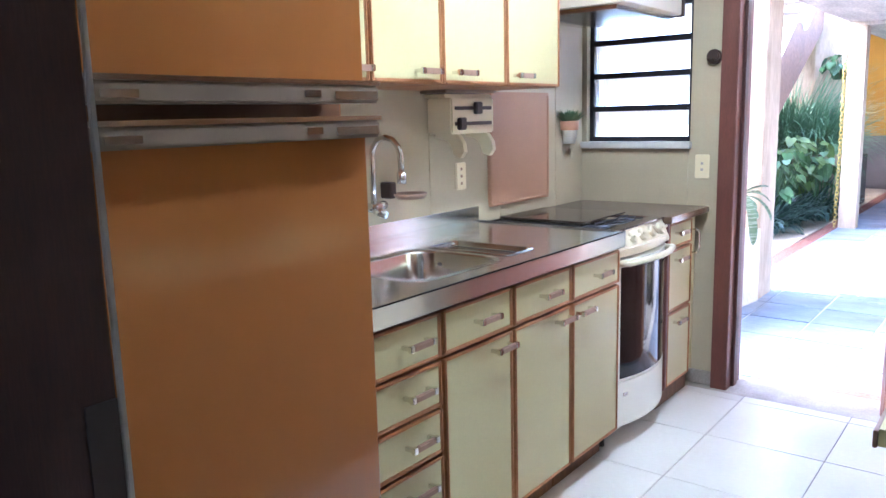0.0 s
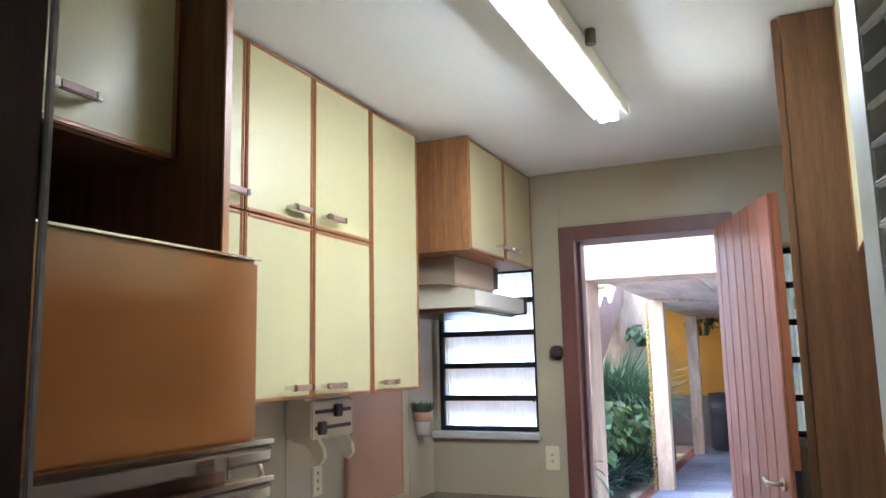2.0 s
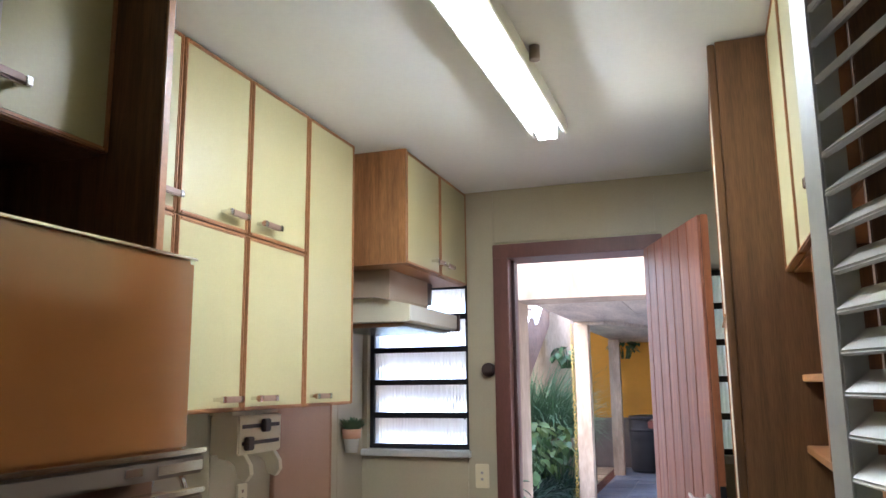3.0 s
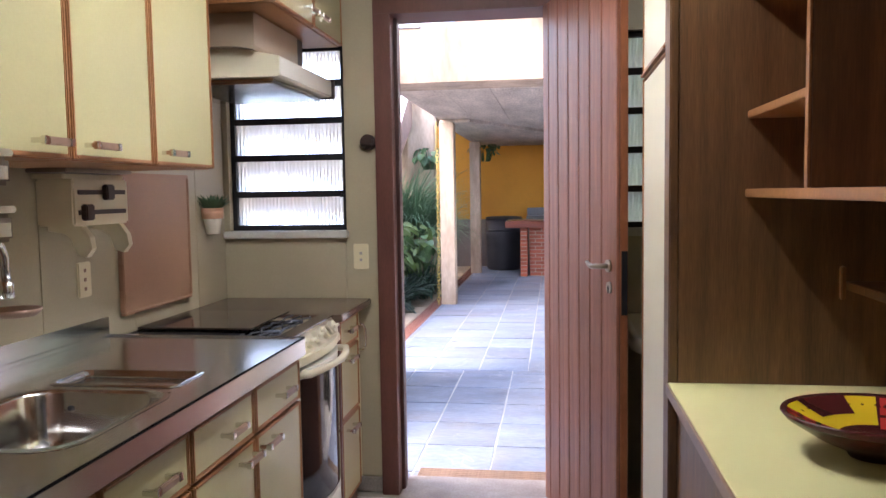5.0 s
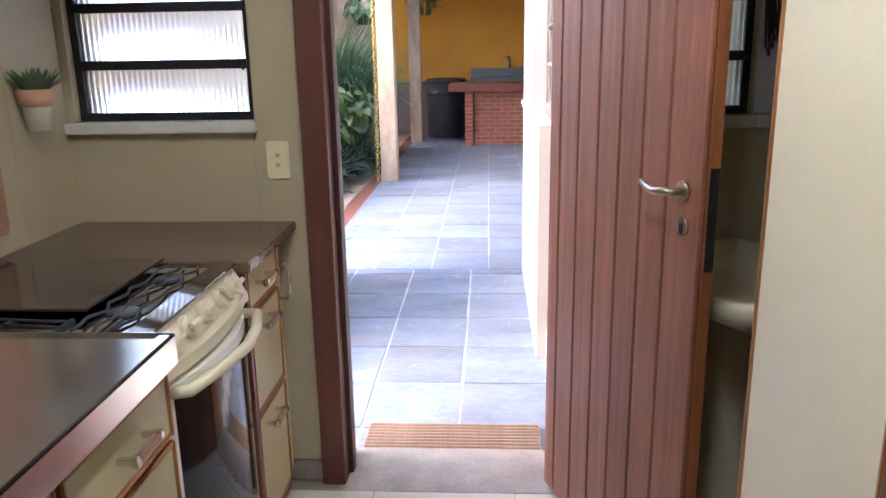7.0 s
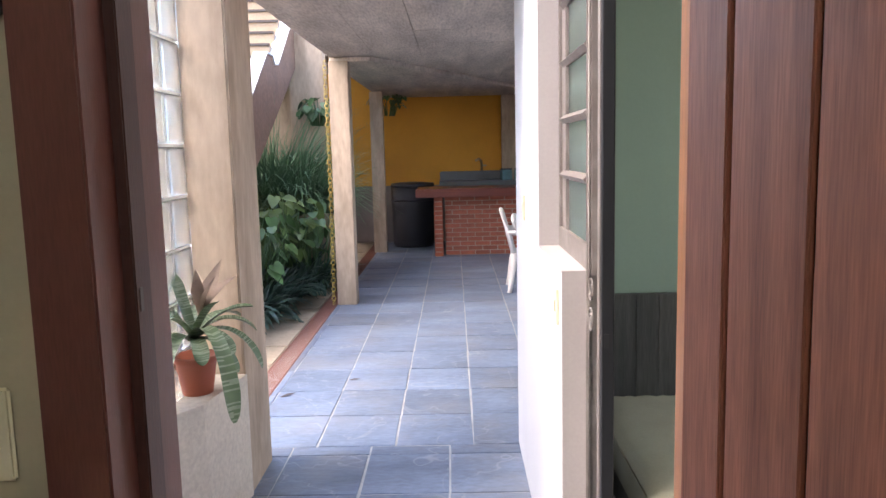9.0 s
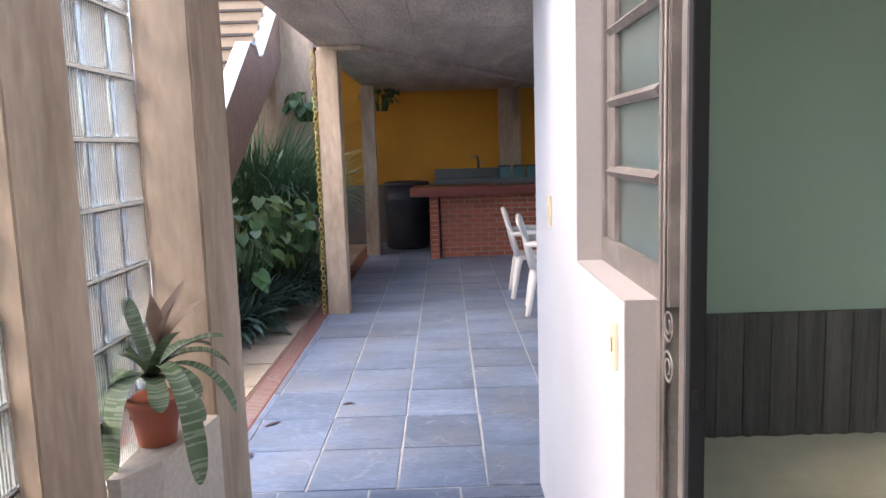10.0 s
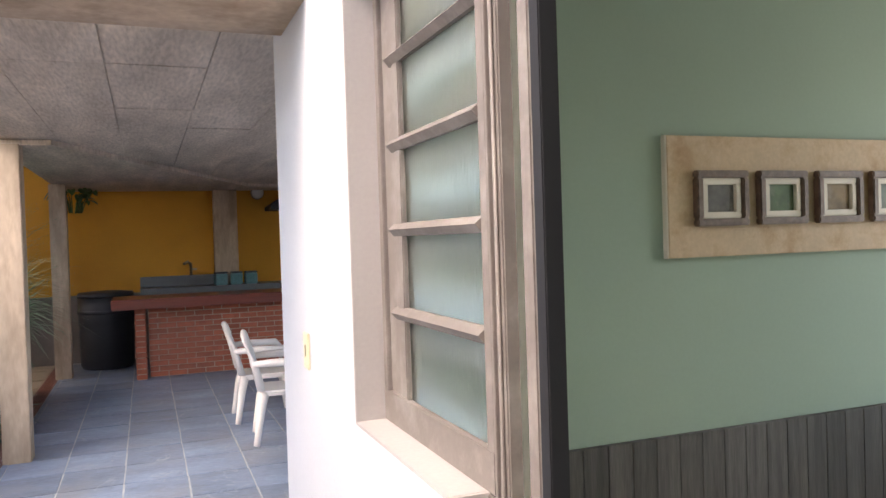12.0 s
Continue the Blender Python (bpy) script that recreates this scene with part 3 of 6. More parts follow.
part("rim", add_box(bm_new(), cx1 - 0.03, cx1 - 0.004, cy0, cy1 - 0.006, zt - 0.006, zt, 0.003), M_STEEL, ct)
sp = add_box(bm_new(), cx0, cx0 + 0.006, cy0, cy1 + 0.03, zt - 0.01, 0.965, 0.002)
add_box(sp, cx0 + 0.006, cx0 + 0.03, cy0, cy1, zt - 0.006, zt + 0.004, 0.003)
part("upstand", sp, M_STEEL, ct)
# bowl: rounded rings going down
bowl = bm_new()


def ring(bm, x0, x1, y0, y1, r, z, seg=6):
    vs = []
    for cxx, cyy, a0 in ((x1 - r, y1 - r, 0), (x0 + r, y1 - r, 90), (x0 + r, y0 + r, 180), (x1 - r, y0 + r, 270)):
        for k in range(seg + 1):
            a = radians(a0 + 90 * k / seg)
            vs.append(bm.verts.new((cxx + r * math.cos(a), cyy + r * math.sin(a), z)))
    return vs


def bridge(bm, a, b):
    for i in range(len(a)):
        bm.faces.new((a[i], a[(i + 1) % len(a)], b[(i + 1) % len(b)], b[i])).smooth = True


rr = [ring(bowl, bx0 - o, bx1 + o, by0 - o, by1 + o, r, z) for o, r, z in ((0.02, 0.09, zt - 0.0032), (0.0, 0.085, zt - 0.003), (-0.006, 0.08, zt - 0.012), (-0.014, 0.075, zt - 0.10), (-0.03, 0.07, zt - 0.15), (-0.07, 0.06, zt - 0.162))]
for a, b in zip(rr, rr[1:]):
    bridge(bowl, a, b)
bowl.faces.new(rr[-1])
bmesh.ops.recalc_face_normals(bowl, faces=bowl.faces)
bmesh.ops.reverse_faces(bowl, faces=bowl.faces)
part("bowl", bowl, M_STEEL, ct, "rounded stainless sink bowl")
dr = bm_new()
dd = [ring(dr, gx0 - o, gx1 + o, gy0 - o, gy1 + o, r, z) for o, r, z in ((0.012, 0.022, zt - 0.0035), (0.008, 0.022, zt + 0.0005), (0.0, 0.02, zt - 0.001), (-0.004, 0.018, zt - 0.012), (-0.014, 0.016, zt - 0.018))]
for a, b in zip(dd, dd[1:]):
    bridge(dr, a, b)
dr.faces.new(dd[-1])
bmesh.ops.recalc_face_normals(dr, faces=dr.faces)
part("drainer", dr, M_STEEL, ct, "shallow pressed drainer beside the bowl")
part("overflow", tube([(-1.60, by1 - 0.010, zt - 0.045), (-1.60, by1 - 0.016, zt - 0.045)], 0.006, 10), M_BLACK, ct, "dark overflow hole")

# wall cabinets
UX = -1.55


def wall_unit(y0, y1, fronts, label, z0=1.456):
    c = thing("wall_cabinet", (-1.75, (y0 + y1) / 2, z0), label, "wall cabinet", "wall cabinets above the sink")
    part("body", add_box(bm_new(), LX + 0.008, UX - 0.02, y0 + 0.001, y1 - 0.001, z0, CZ - 0.004, 0.002), M_EDGE, c)
    for a, b, hy, hz in fronts:
        front(c, "door", UX - 0.02, y0, y1, a, b, 1, (hy, hz))
    return c


ZM = 1.992
wall_unit(1.30, 1.726, [(1.456, ZM, 1.66, 1.494), (ZM, CZ - 0.006, 1.66, 2.038)], "cream laminate wall cabinet with two stacked doors")
wall_unit(1.730, 2.065, [(1.456, ZM, 1.975, 1.494), (ZM, CZ - 0.006, 1.975, 2.038)], "cream laminate wall cabinet with two stacked doors")
wall_unit(2.068, 2.436, [(1.456, ZM, 2.165, 1.494), (ZM, CZ - 0.006, 2.165, 2.038)], "cream laminate wall cabinet with two stacked doors")
wall_unit(2.439, 2.817, [(1.456, CZ - 0.006, 2.53, 1.494)], "cream laminate wall cabinet with one tall door")

hc = thing("hood_cabinet", (-1.66, 3.37, 2.02), "wood sided cabinet with two cream doors above the hood", "wall cabinet")
part("side_panel", prism([(LX + 0.008, 1.90), (-1.62, 1.90), (-1.62, 2.02), (-1.372, 2.02), (-1.372, CZ - 0.004), (LX + 0.008, CZ - 0.004)], "y", 2.93, 2.948), M_MIDWOOD, hc, "warm brown veneered side")
part("body", add_box(bm_new(), LX + 0.008, -1.392, 2.949, EY - 0.008, 2.02, CZ - 0.004, 0.002), M_EDGE, hc)
front(hc, "door", -1.391, 2.945, 3.367, 2.02, CZ - 0.006, 1, (3.30, 2.075))
front(hc, "door", -1.391, 3.370, EY - 0.009, 2.02, CZ - 0.006, 1, (3.44, 2.075))

# extractor hood
hd = thing("extractor_hood", (-1.68, 3.4, 1.79), "cream enamel extractor hood with a mesh filter", "extractor hood")
part("shell", prism([(LX + 0.01, 1.80), (-1.43, 1.795), (-1.42, 1.80), (-1.42, 1.868), (-1.56, 1.898), (LX + 0.01, 1.908)], "y", 3.09, 3.735), M_OFFWHITE, hd)
part("filter", add_box(bm_new(), LX + 0.02, -1.45, 3.11, 3.72, 1.782, 1.7935, 0.002), M_STEEL, hd, "metal mesh filter")
part("duct", prism([(LX + 0.01, 1.909), (-1.56, 1.8995), (-1.50, 1.887), (-1.495, 1.90), (-1.495, 2.017), (LX + 0.01, 2.017)], "y", 3.05, 3.52), M_FAIRING, hd, "fairing above the hood, cabinet shade in its brown")
part("front_panel", add_box(bm_new(), -1.4195, -1.416, 3.093, 3.732, 1.80, 1.866, 0.001), M_WHITE, hd, "white front panel")
for k in range(26):
    part("filter_slat", add_box(bm_new(), -1.86, -1.46, 3.125 + 0.023 * k, 3.133 + 0.023 * k, 1.776, 1.7815), M_STEEL, hd)
# dark block added where the gap beside the fairing looks dark
part("switch_box", add_box(bm_new(), -1.66, -1.50, 3.521, 3.60, 1.91, 2.017, 0.004), M_DARKBR, hd, "dark block added for the gap at the fairing end")
part("end_cap", add_box(bm_new(), -1.47, -1.405, 3.735, 3.752, 1.79, 1.872, 0.003), M_DARKBR, hd, "dark end cap")

# refrigerator and its niche
fr = thing("refrigerator", (-1.5, 0.95, 0), "glossy brown two-door refrigerator with chrome trimmed grips", "refrigerator")
FX = -1.108
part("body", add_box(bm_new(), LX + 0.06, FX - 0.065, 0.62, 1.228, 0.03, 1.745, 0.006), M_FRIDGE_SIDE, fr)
fd = part("freezer_door", add_box(bm_new(), FX - 0.06, FX, 0.615, 1.234, 1.420, 1.76, 0.008), M_FRIDGE, fr)
fd2 = part("door", add_box(bm_new(), FX - 0.06, FX, 0.615, 1.234, 0.06, 1.350, 0.008), M_FRIDGE, fr)
for d, z in ((fd, 1.413), (fd2, 1.346)):
    part("grip", add_box(bm_new(), FX - 0.03, FX + 0.028, 0.60, 1.245, z - 0.030, z + 0.004, 0.005), M_GREYPL, d, "grey plastic grip rail")
    part("trim", add_box(bm_new(), FX + 0.012, FX + 0.0305, 0.60, 1.247, z + 0.0045, z + 0.013, 0.002), M_CHROME, d, "bright trim strip")
    part("end_plate", add_box(bm_new(), FX + 0.0282, FX + 0.0298, 1.12, 1.236, z - 0.023, z - 0.007, 0.0005), M_STEEL, d, "pale metal plate at the end of the rail")
    part("end_plate", add_box(bm_new(), FX + 0.0282, FX + 0.0298, 0.66, 0.72, z - 0.021, z - 0.009, 0.0005), M_STEEL, d)
    part("badge", add_box(bm_new(), FX + 0.0282, FX + 0.0298, 1.045, 1.085, z - 0.019, z - 0.006, 0.0005), M_CHROME, d, "small plain metal badge")
part("base", add_box(bm_new(), LX + 0.1, FX - 0.08, 0.63, 1.22, 0, 0.03), M_BLACK, fr)
part("top_strip", add_box(bm_new(), FX - 0.07, FX + 0.002, 0.613, 1.236, 1.7605, 1.765, 0.001), M_CHROME, fr, "thin bright strip along the top")

nc = thing("fridge_surround", (-1.6, 0.95, 0), "dark veneered surround with a cupboard above the refrigerator", "cabinet")
part("side_panel", add_box(bm_new(), LX + 0.008, -1.215, 1.240, 1.261, 0, CZ - 0.004, 0.002), M_PANEL, nc, "dark veneered side panel")
part("edge_strip", add_box(bm_new(), -1.2145, -1.208, 1.239, 1.262, 0, CZ - 0.004, 0.002), M_EDGE, nc, "red-brown edging")
part("body", add_box(bm_new(), LX + 0.008, -1.352, 0.50, 1.2395, 1.99, CZ - 0.004, 0.002), M_PANEL, nc)
front(nc, "door", -1.351, 0.88, 1.238, 1.99, CZ - 0.006, 1, (0.965, 2.055))
front(nc, "door", -1.351, 0.50, 0.877, 1.99, CZ - 0.006, 1, (0.80, 2.055))
part("back", add_box(bm_new(), LX + 0.008, LX + 0.03, 0.46, 1.2395, 0, 1.99), M_PANEL, nc)
part("side_panel", add_box(bm_new(), LX + 0.008, -1.215, 0.46, 0.48, 0, CZ - 0.004, 0.002), M_PANEL, nc)

# stove
sv = thing("gas_stove", (-1.58, 3.0, 0), "white freestanding gas stove with a bowed oven door", "stove")
SY0, SY1 = 2.785, 3.288


def bow(y0, y1, xf, bulge, xb, z0, z1, k=30):
    pts = [(xf + bulge * (1 - (2 * i / k - 1) ** 2), y0 + (y1 - y0) * i / k) for i in range(k + 1)]
    return prism([(xb, y0)] + pts + [(xb, y1)], "z", z0, z1)


part("body", add_box(bm_new(), LX + 0.05, -1.31, SY0, SY1, 0.06, 0.880, 0.004), M_WHITE, sv)
ov = part("oven_door", bow(SY0 + 0.004, SY1 - 0.004, -1.29, 0.05, -1.309, 0.29, 0.785), M_WHITE, sv, "bowed white oven door")
part("oven_glass", bow(SY0 + 0.014, SY1 - 0.014, -1.2865, 0.0492, -1.30, 0.30, 0.755), M_BLACKGL, ov, "black oven glass")
part("oven_handle", tube([(-1.29, SY0 + 0.02, 0.772), (-1.245, SY0 + 0.03, 0.775), (-1.215, SY0 + 0.14, 0.778), (-1.200, (SY0 + SY1) / 2, 0.78), (-1.215, SY1 - 0.14, 0.778), (-1.245, SY1 - 0.03, 0.775), (-1.29, SY1 - 0.02, 0.772)], 0.013, 10), M_OFFWHITE, ov, "thick bowed handle")
part("bottom_drawer", bow(SY0 + 0.004, SY1 - 0.004, -1.29, 0.05, -1.309, 0.10, 0.285), M_WHITE, sv)
part("drawer_grip", bow(SY0 + 0.05, SY0 + 0.16, -1.268, 0.004, -1.29, 0.225, 0.238), M_STEEL, sv)
cp = prism([(-1.325, 0.795), (-1.275, 0.80), (-1.275, 0.815), (-1.312, 0.892), (-1.335, 0.897)], "y", SY0, SY1)
part("control_panel", cp, M_OFFWHITE, sv)
cb = bow(SY0 + 0.004, SY1 - 0.004, -1.282, 0.028, -1.32, 0.797, 0.825)
part("fascia", cb, M_OFFWHITE, sv)
for k in range(5):
    y = SY0 + 0.065 + 0.092 * k + 0.008 * (k > 2)
    kn = part("knob", tube([(-1.305, y, 0.852), (-1.278, y, 0.864)], [0.027, 0.025], 20), M_OFFWHITE, sv, "round cream knob")
    kb = add_box(bm_new(), -0.026, 0.026, -0.006, 0.006, 0, 0.012, 0.003)
    kb.transform(Matrix.Translation((-1.278, y, 0.864)) @ Matrix.Rotation(radians(66), 4, "Y") @ Matrix.Rotation(radians(90 if k != 3 else 40), 4, "Z"))
    part("pointer", kb, M_OFFWHITE, kn)
part("cooktop", add_box(bm_new(), LX + 0.05, -1.335, SY0 - 0.005, SY1 + 0.002, 0.881, 0.889, 0.003), M_POLISHED, sv, "polished steel cooktop")
part("cooktop_edge", prism([(-1.355, 0.8895), (-1.300, 0.893), (-1.30, 0.899), (-1.345, 0.9045)], "y", SY0, SY1), M_COOK, sv, "rounded front edge of the cooktop")
for k in range(3):
    x = -1.465 + 0.042 * k
    pts = [(x + 0.010 * math.sin(5.5 * q + 0.9 * k), SY0 + 0.012 + 0.47 * q / 5, 0.8965 + 0.003 * math.sin(3 * q + k)) for q in (0, 0.5, 1, 1.5, 2, 2.5, 3, 3.5, 4, 4.5, 5)]
    part("grate", tube(pts, 0.0034, 6), M_BLACK, sv, "black wavy pan grate")
for k in range(3):
    y = SY0 + 0.022 + 0.032 * k
    part("grate", tube([(-1.88 + 0.054 * q, y + 0.006 * math.sin(1.4 * q + k), 0.8965) for q in range(8)], 0.0034, 6), M_BLACK, sv)
for x in (-1.86, -1.74, -1.62, -1.50, -1.40):
    part("grate_foot", add_box(bm_new(), x - 0.004, x + 0.004, SY0 + 0.008, SY0 + 0.10, 0.8893, 0.896), M_BLACK, sv)
part("grate_end", add_box(bm_new(), LX + 0.06, LX + 0.11, SY0 + 0.006, SY0 + 0.04, 0.8895, 0.902, 0.003), M_WHITE, sv, "white lid support")
part("lid", add_box(bm_new(), LX + 0.06, -1.478, SY0 + 0.112, SY1 - 0.002, 0.9055, 0.9115, 0.002), M_COOK, sv, "closed dark glass lid")
part("lid_hinge", add_box(bm_new(), LX + 0.05, LX + 0.075, SY0 + 0.02, SY1 - 0.02, 0.8895, 0.9045, 0.002), M_STEEL, sv)
for y in (SY0 + 0.15, SY1 - 0.12):
    part("burner", lathe([(0.0, 0.0), (0.034, 0.0), (0.034, 0.005), (0.024, 0.007), (0.0, 0.007)], (-1.42, y, 0.8893), 20), M_BLACK, sv)
for y in (SY0 + 0.03, SY1 - 0.03):
    for x in (-1.36, -1.85):
        part("foot", tube([(x, y, 0), (x, y, 0.062)], 0.015, 10), M_BLACK, sv)

# narrow cabinet by the doorway
nb = thing("narrow_cabinet", (-1.6, 3.5, 0), "narrow cream cabinet with a drawer and two small doors", "cabinet")
part("body", add_box(bm_new(), LX + 0.012, -1.305, 3.30, 3.69, 0.10, 0.866, 0.002), M_CREAM, nb)
part("plinth", add_box(bm_new(), LX + 0.02, -1.33, 3.31, 3.68, 0, 0.10), M_PANEL, nb)
part("side_edge", add_box(bm_new(), -1.3045, -1.284, 3.298, 3.318, 0.10, 0.866, 0.002), M_FRAME, nb, "dark red corner strip")
for kind, a, b in (("drawer", 0.745, 0.864), ("door", 0.455, 0.742), ("door", 0.105, 0.452)):
    front(nb, kind, -1.304, 3.320, 3.60, a, b, 1, (3.44, b - 0.05))
part("filler", add_box(bm_new(), LX + 0.05, -1.335, 3.691, EY - 0.008, 0.10, 0.862, 0.002), M_WALL, nb)
part("towel_hook", tube([(-1.303, 3.63, 0.80), (-1.272, 3.63, 0.80), (-1.262, 3.63, 0.78), (-1.262, 3.63, 0.71), (-1.272, 3.63, 0.69), (-1.303, 3.63, 0.69)], 0.005, 8), M_CHROME, nb, "chrome loop handle")
solid("granite_top", add_box(bm_new(), LX + 0.01, -1.266, 3.292, EY - 0.008, 0.868, 0.896, 0.004), M_GRANITE, "polished brown granite top on the narrow cabinet", "worktop", kind="thing")


# things on the left wall
bd = thing("folding_board", (LX, 3.13, 0.96), "brown hardboard panel with a raised rim hung on the wall", "board")
bm = bm_new()
r0 = [ring(bm, 0.0, 0.50, 0.0, 0.50, 0.03, z) for z in (0.0, 0.016)]
bridge(bm, *r0)
bm.faces.new(r0[0])
bm.faces.new(r0[1])
bmesh.ops.recalc_face_normals(bm, faces=bm.faces)
bm.transform(Matrix.Translation((LX + 0.0075, 2.885, 0.955)) @ Matrix(((0, 0, 1, 0), (1, 0, 0, 0), (0, 1, 0, 0), (0, 0, 0, 1))))
part("panel", bm, M_BOARD, bd)
e = bm_new()
for a, b, c, d in ((2.885, 3.385, 0.952, 0.965), (2.885, 3.385, 1.443, 1.455), (2.882, 2.894, 0.965, 1.443), (3.376, 3.388, 0.965, 1.443)):
    add_box(e, LX + 0.0075, LX + 0.029, a, b, c, d, 0.003)
part("rim", e, M_BOARD, bd, "raised rim")

dp = thing("roll_dispenser", (LX, 2.57, 1.28), "ivory wall dispenser for film and foil with paper roll arms", "dispenser")
part("box", add_box(bm_new(), LX + 0.0075, -1.83, 2.47, 2.76, 1.285, 1.425, 0.006), M_IVORY, dp)
part("lid", add_box(bm_new(), LX + 0.0075, -1.85, 2.455, 2.77, 1.4262, 1.440, 0.003), M_IVORY, dp)
for z, y in ((1.385, 2.61), (1.325, 2.50)):
    part("slot", add_box(bm_new(), -1.8305, -1.8265, 2.49, 2.74, z - 0.007, z + 0.007, 0.001), M_DARKBR, dp, "dark cutting slot")
    part("cutter", add_box(bm_new(), -1.829, -1.808, y, y + 0.042, z - 0.024, z + 0.024, 0.004), M_DARKBR, dp, "dark sliding cutter")
for y in (2.53, 2.73):
    part("roll_arm", prism([(LX + 0.01, 1.284), (-1.84, 1.284), (-1.815, 1.25), (-1.81, 1.215), (-1.83, 1.19), (-1.86, 1.20), (-1.875, 1.245), (-1.90, 1.262), (LX + 0.01, 1.27)], "y", y - 0.012, y + 0.012), M_IVORY, dp, "curved ivory roll arm")


def wall_plate(name, m, label, w=0.07, h=0.115, holes=3):
    p = thing(name, m.translation, label, "outlet")
    ORG[p] = Vector((0, 0, 0))
    p.matrix_world = m
    part("plate", add_box(bm_new(), -w / 2, w / 2, -0.009, 0, -h / 2, h / 2, 0.004), M_IVORY, p)
    for k in range(holes):
        z = (k - (holes - 1) / 2) * h * 0.26
        part("socket", add_box(bm_new(), -w * 0.09, w * 0.09, -0.0100, -0.0085, z - h * 0.05, z + h * 0.05, 0.0005), M_GRIP if holes == 3 else M_REVEAL, p)
    return p


wall_plate("wall_outlet", pose(LX + 0.007, 2.68, 1.105, 0, 0, 90), "ivory wall outlet above the steel counter")
wall_plate("wall_outlet", pose(-1.308, EY - 0.0067, 1.086, 0, 0, 0), "ivory double wall outlet beside the doorway", holes=2)

fc = thing("tap", (LX, 2.12, 1.04), "chrome wall tap with a high swan neck", "tap")
part("flange", tube([(LX + 0.0075, 2.035, 1.045), (LX + 0.03, 2.035, 1.045)], 0.026, 16), M_CHROME, fc)
part("body", tube([(LX + 0.03, 2.035, 1.045), (-1.86, 2.035, 1.045), (-1.82, 2.035, 1.045)], [0.014, 0.018, 0.016], 12), M_CHROME, fc)
part("neck", tube([(-1.85, 2.035, 1.05), (-1.85, 2.035, 1.20)] + [(-1.785 - 0.065 * math.cos(a), 2.035, 1.225 + 0.065 * math.sin(a)) for a in (0, 0.5, 1.0, 1.57, 2.1, 2.6, 3.0)] + [(-1.718, 2.035, 1.17)], 0.010, 10), M_CHROME, fc)
part("spout", tube([(-1.718, 2.035, 1.175), (-1.718, 2.035, 1.135)], 0.016, 12), M_CHROME, fc)
part("valve", tube([(-1.86, 2.035, 1.045), (-1.86, 2.075, 1.045), (-1.86, 2.105, 1.05)], [0.018, 0.02, 0.014], 10), M_CHROME, fc)
part("knob", tube([(-1.84, 2.035, 1.04), (-1.80, 2.045, 1.02)], [0.02, 0.012], 8), M_CHROME, fc)
so = thing("soap_dish", (LX, 2.23, 1.06), "dark brown wall soap dish beside the tap", "soap dish")
part("bracket", add_box(bm_new(), LX + 0.0075, -1.90, 2.18, 2.215, 1.06, 1.12, 0.004), M_DARKBR, so)
part("dish", lathe([(0, 0), (0.05, 0.0), (0.062, 0.012), (0.064, 0.02), (0.058, 0.018), (0.045, 0.006), (0, 0.006)], (-1.86, 2.245, 1.058), 20), M_GRIP, so)

wp = thing("wall_pot", (LX, 3.55, 1.2), "small white and terracotta wall pot with a green herb", "potted plant")
part("pot", lathe([(0, 0), (0.030, 0.0), (0.039, 0.065), (0.041, 0.068)], (LX + 0.052, 3.55, 1.205), 20), M_WHITE, wp)
part("pot_band", lathe([(0.0405, 0.066), (0.045, 0.068), (0.048, 0.112), (0.042, 0.112), (0.0, 0.104)], (LX + 0.052, 3.55, 1.205), 20), M_BLUSH, wp, "pale terracotta upper band")


def blade(bm, root, direction, length, width, droop, seg=5, roll=0.0, fold=0.0, blunt=False):
    """A tapering curved leaf."""
    d = Vector(direction).normalized()
    side = d.cross(Vector((0, 0, 1)))
    side = side.normalized() if side.length > 0.05 else Vector((1, 0, 0))
    side = Matrix.Rotation(roll, 3, d) @ side
    p, rows = Vector(root), []
    for i in range(seg + 1):
        t = i / seg
        w = width * (0.55 + 0.9 * t if t < 0.5 else 2.0 * (1 - t)) * 0.5
        if blunt:
            w = width * 0.5 * (0.75 + 0.35 * t) * math.sqrt(max(0.02, 1 - max(0, (t - 0.72) / 0.28) ** 2))
        nrm = side.cross(d).normalized()
        rows.append((bm.verts.new(p - side * w + nrm * fold * w), bm.verts.new(p), bm.verts.new(p + side * w + nrm * fold * w)))
        d = (d + Vector((0, 0, -droop / seg))).normalized()
        p = p + d * (length / seg)
    for a, b in zip(rows, rows[1:]):
        for k in (0, 1):
            bm.faces.new((a[k], a[k + 1], b[k + 1], b[k])).smooth = True
    return bm


rng = random.Random(4)
bm = bm_new()
for k in range(150):
    a = rng.uniform(0, 6.28)
    blade(bm, (LX + 0.054 + 0.026 * math.cos(a), 3.55 + 0.026 * math.sin(a), 1.309), (math.cos(a) * 0.6, math.sin(a) * 0.6, rng.uniform(0.5, 1.5)), rng.uniform(0.05, 0.085), 0.012, 0.5, 3)
part("foliage", bm, M_GRASSY, wp)
# one paler panel of the end wall beside window_2
piece("tile_panel", mesh_of(box(0, 0.050, -0.006, 0, 1.21, CZ - 0.002, 0.001), "tile_panel", M_PLASTER), wall_end, (0.096, EY - 0.0005, 0))
part("window_sill", add_box(bm_new(), 0.103, 0.146, 3.742, EY - 0.0075, WZ0 - 0.034, WZ0 - 0.001, 0.003), M_MARBLE, bpy.data.objects["window_2"])
cbl = thing("cable_bundle", (0.10, 3.75, 1.35), "dark cable hanging in loops beside the window", "cable")
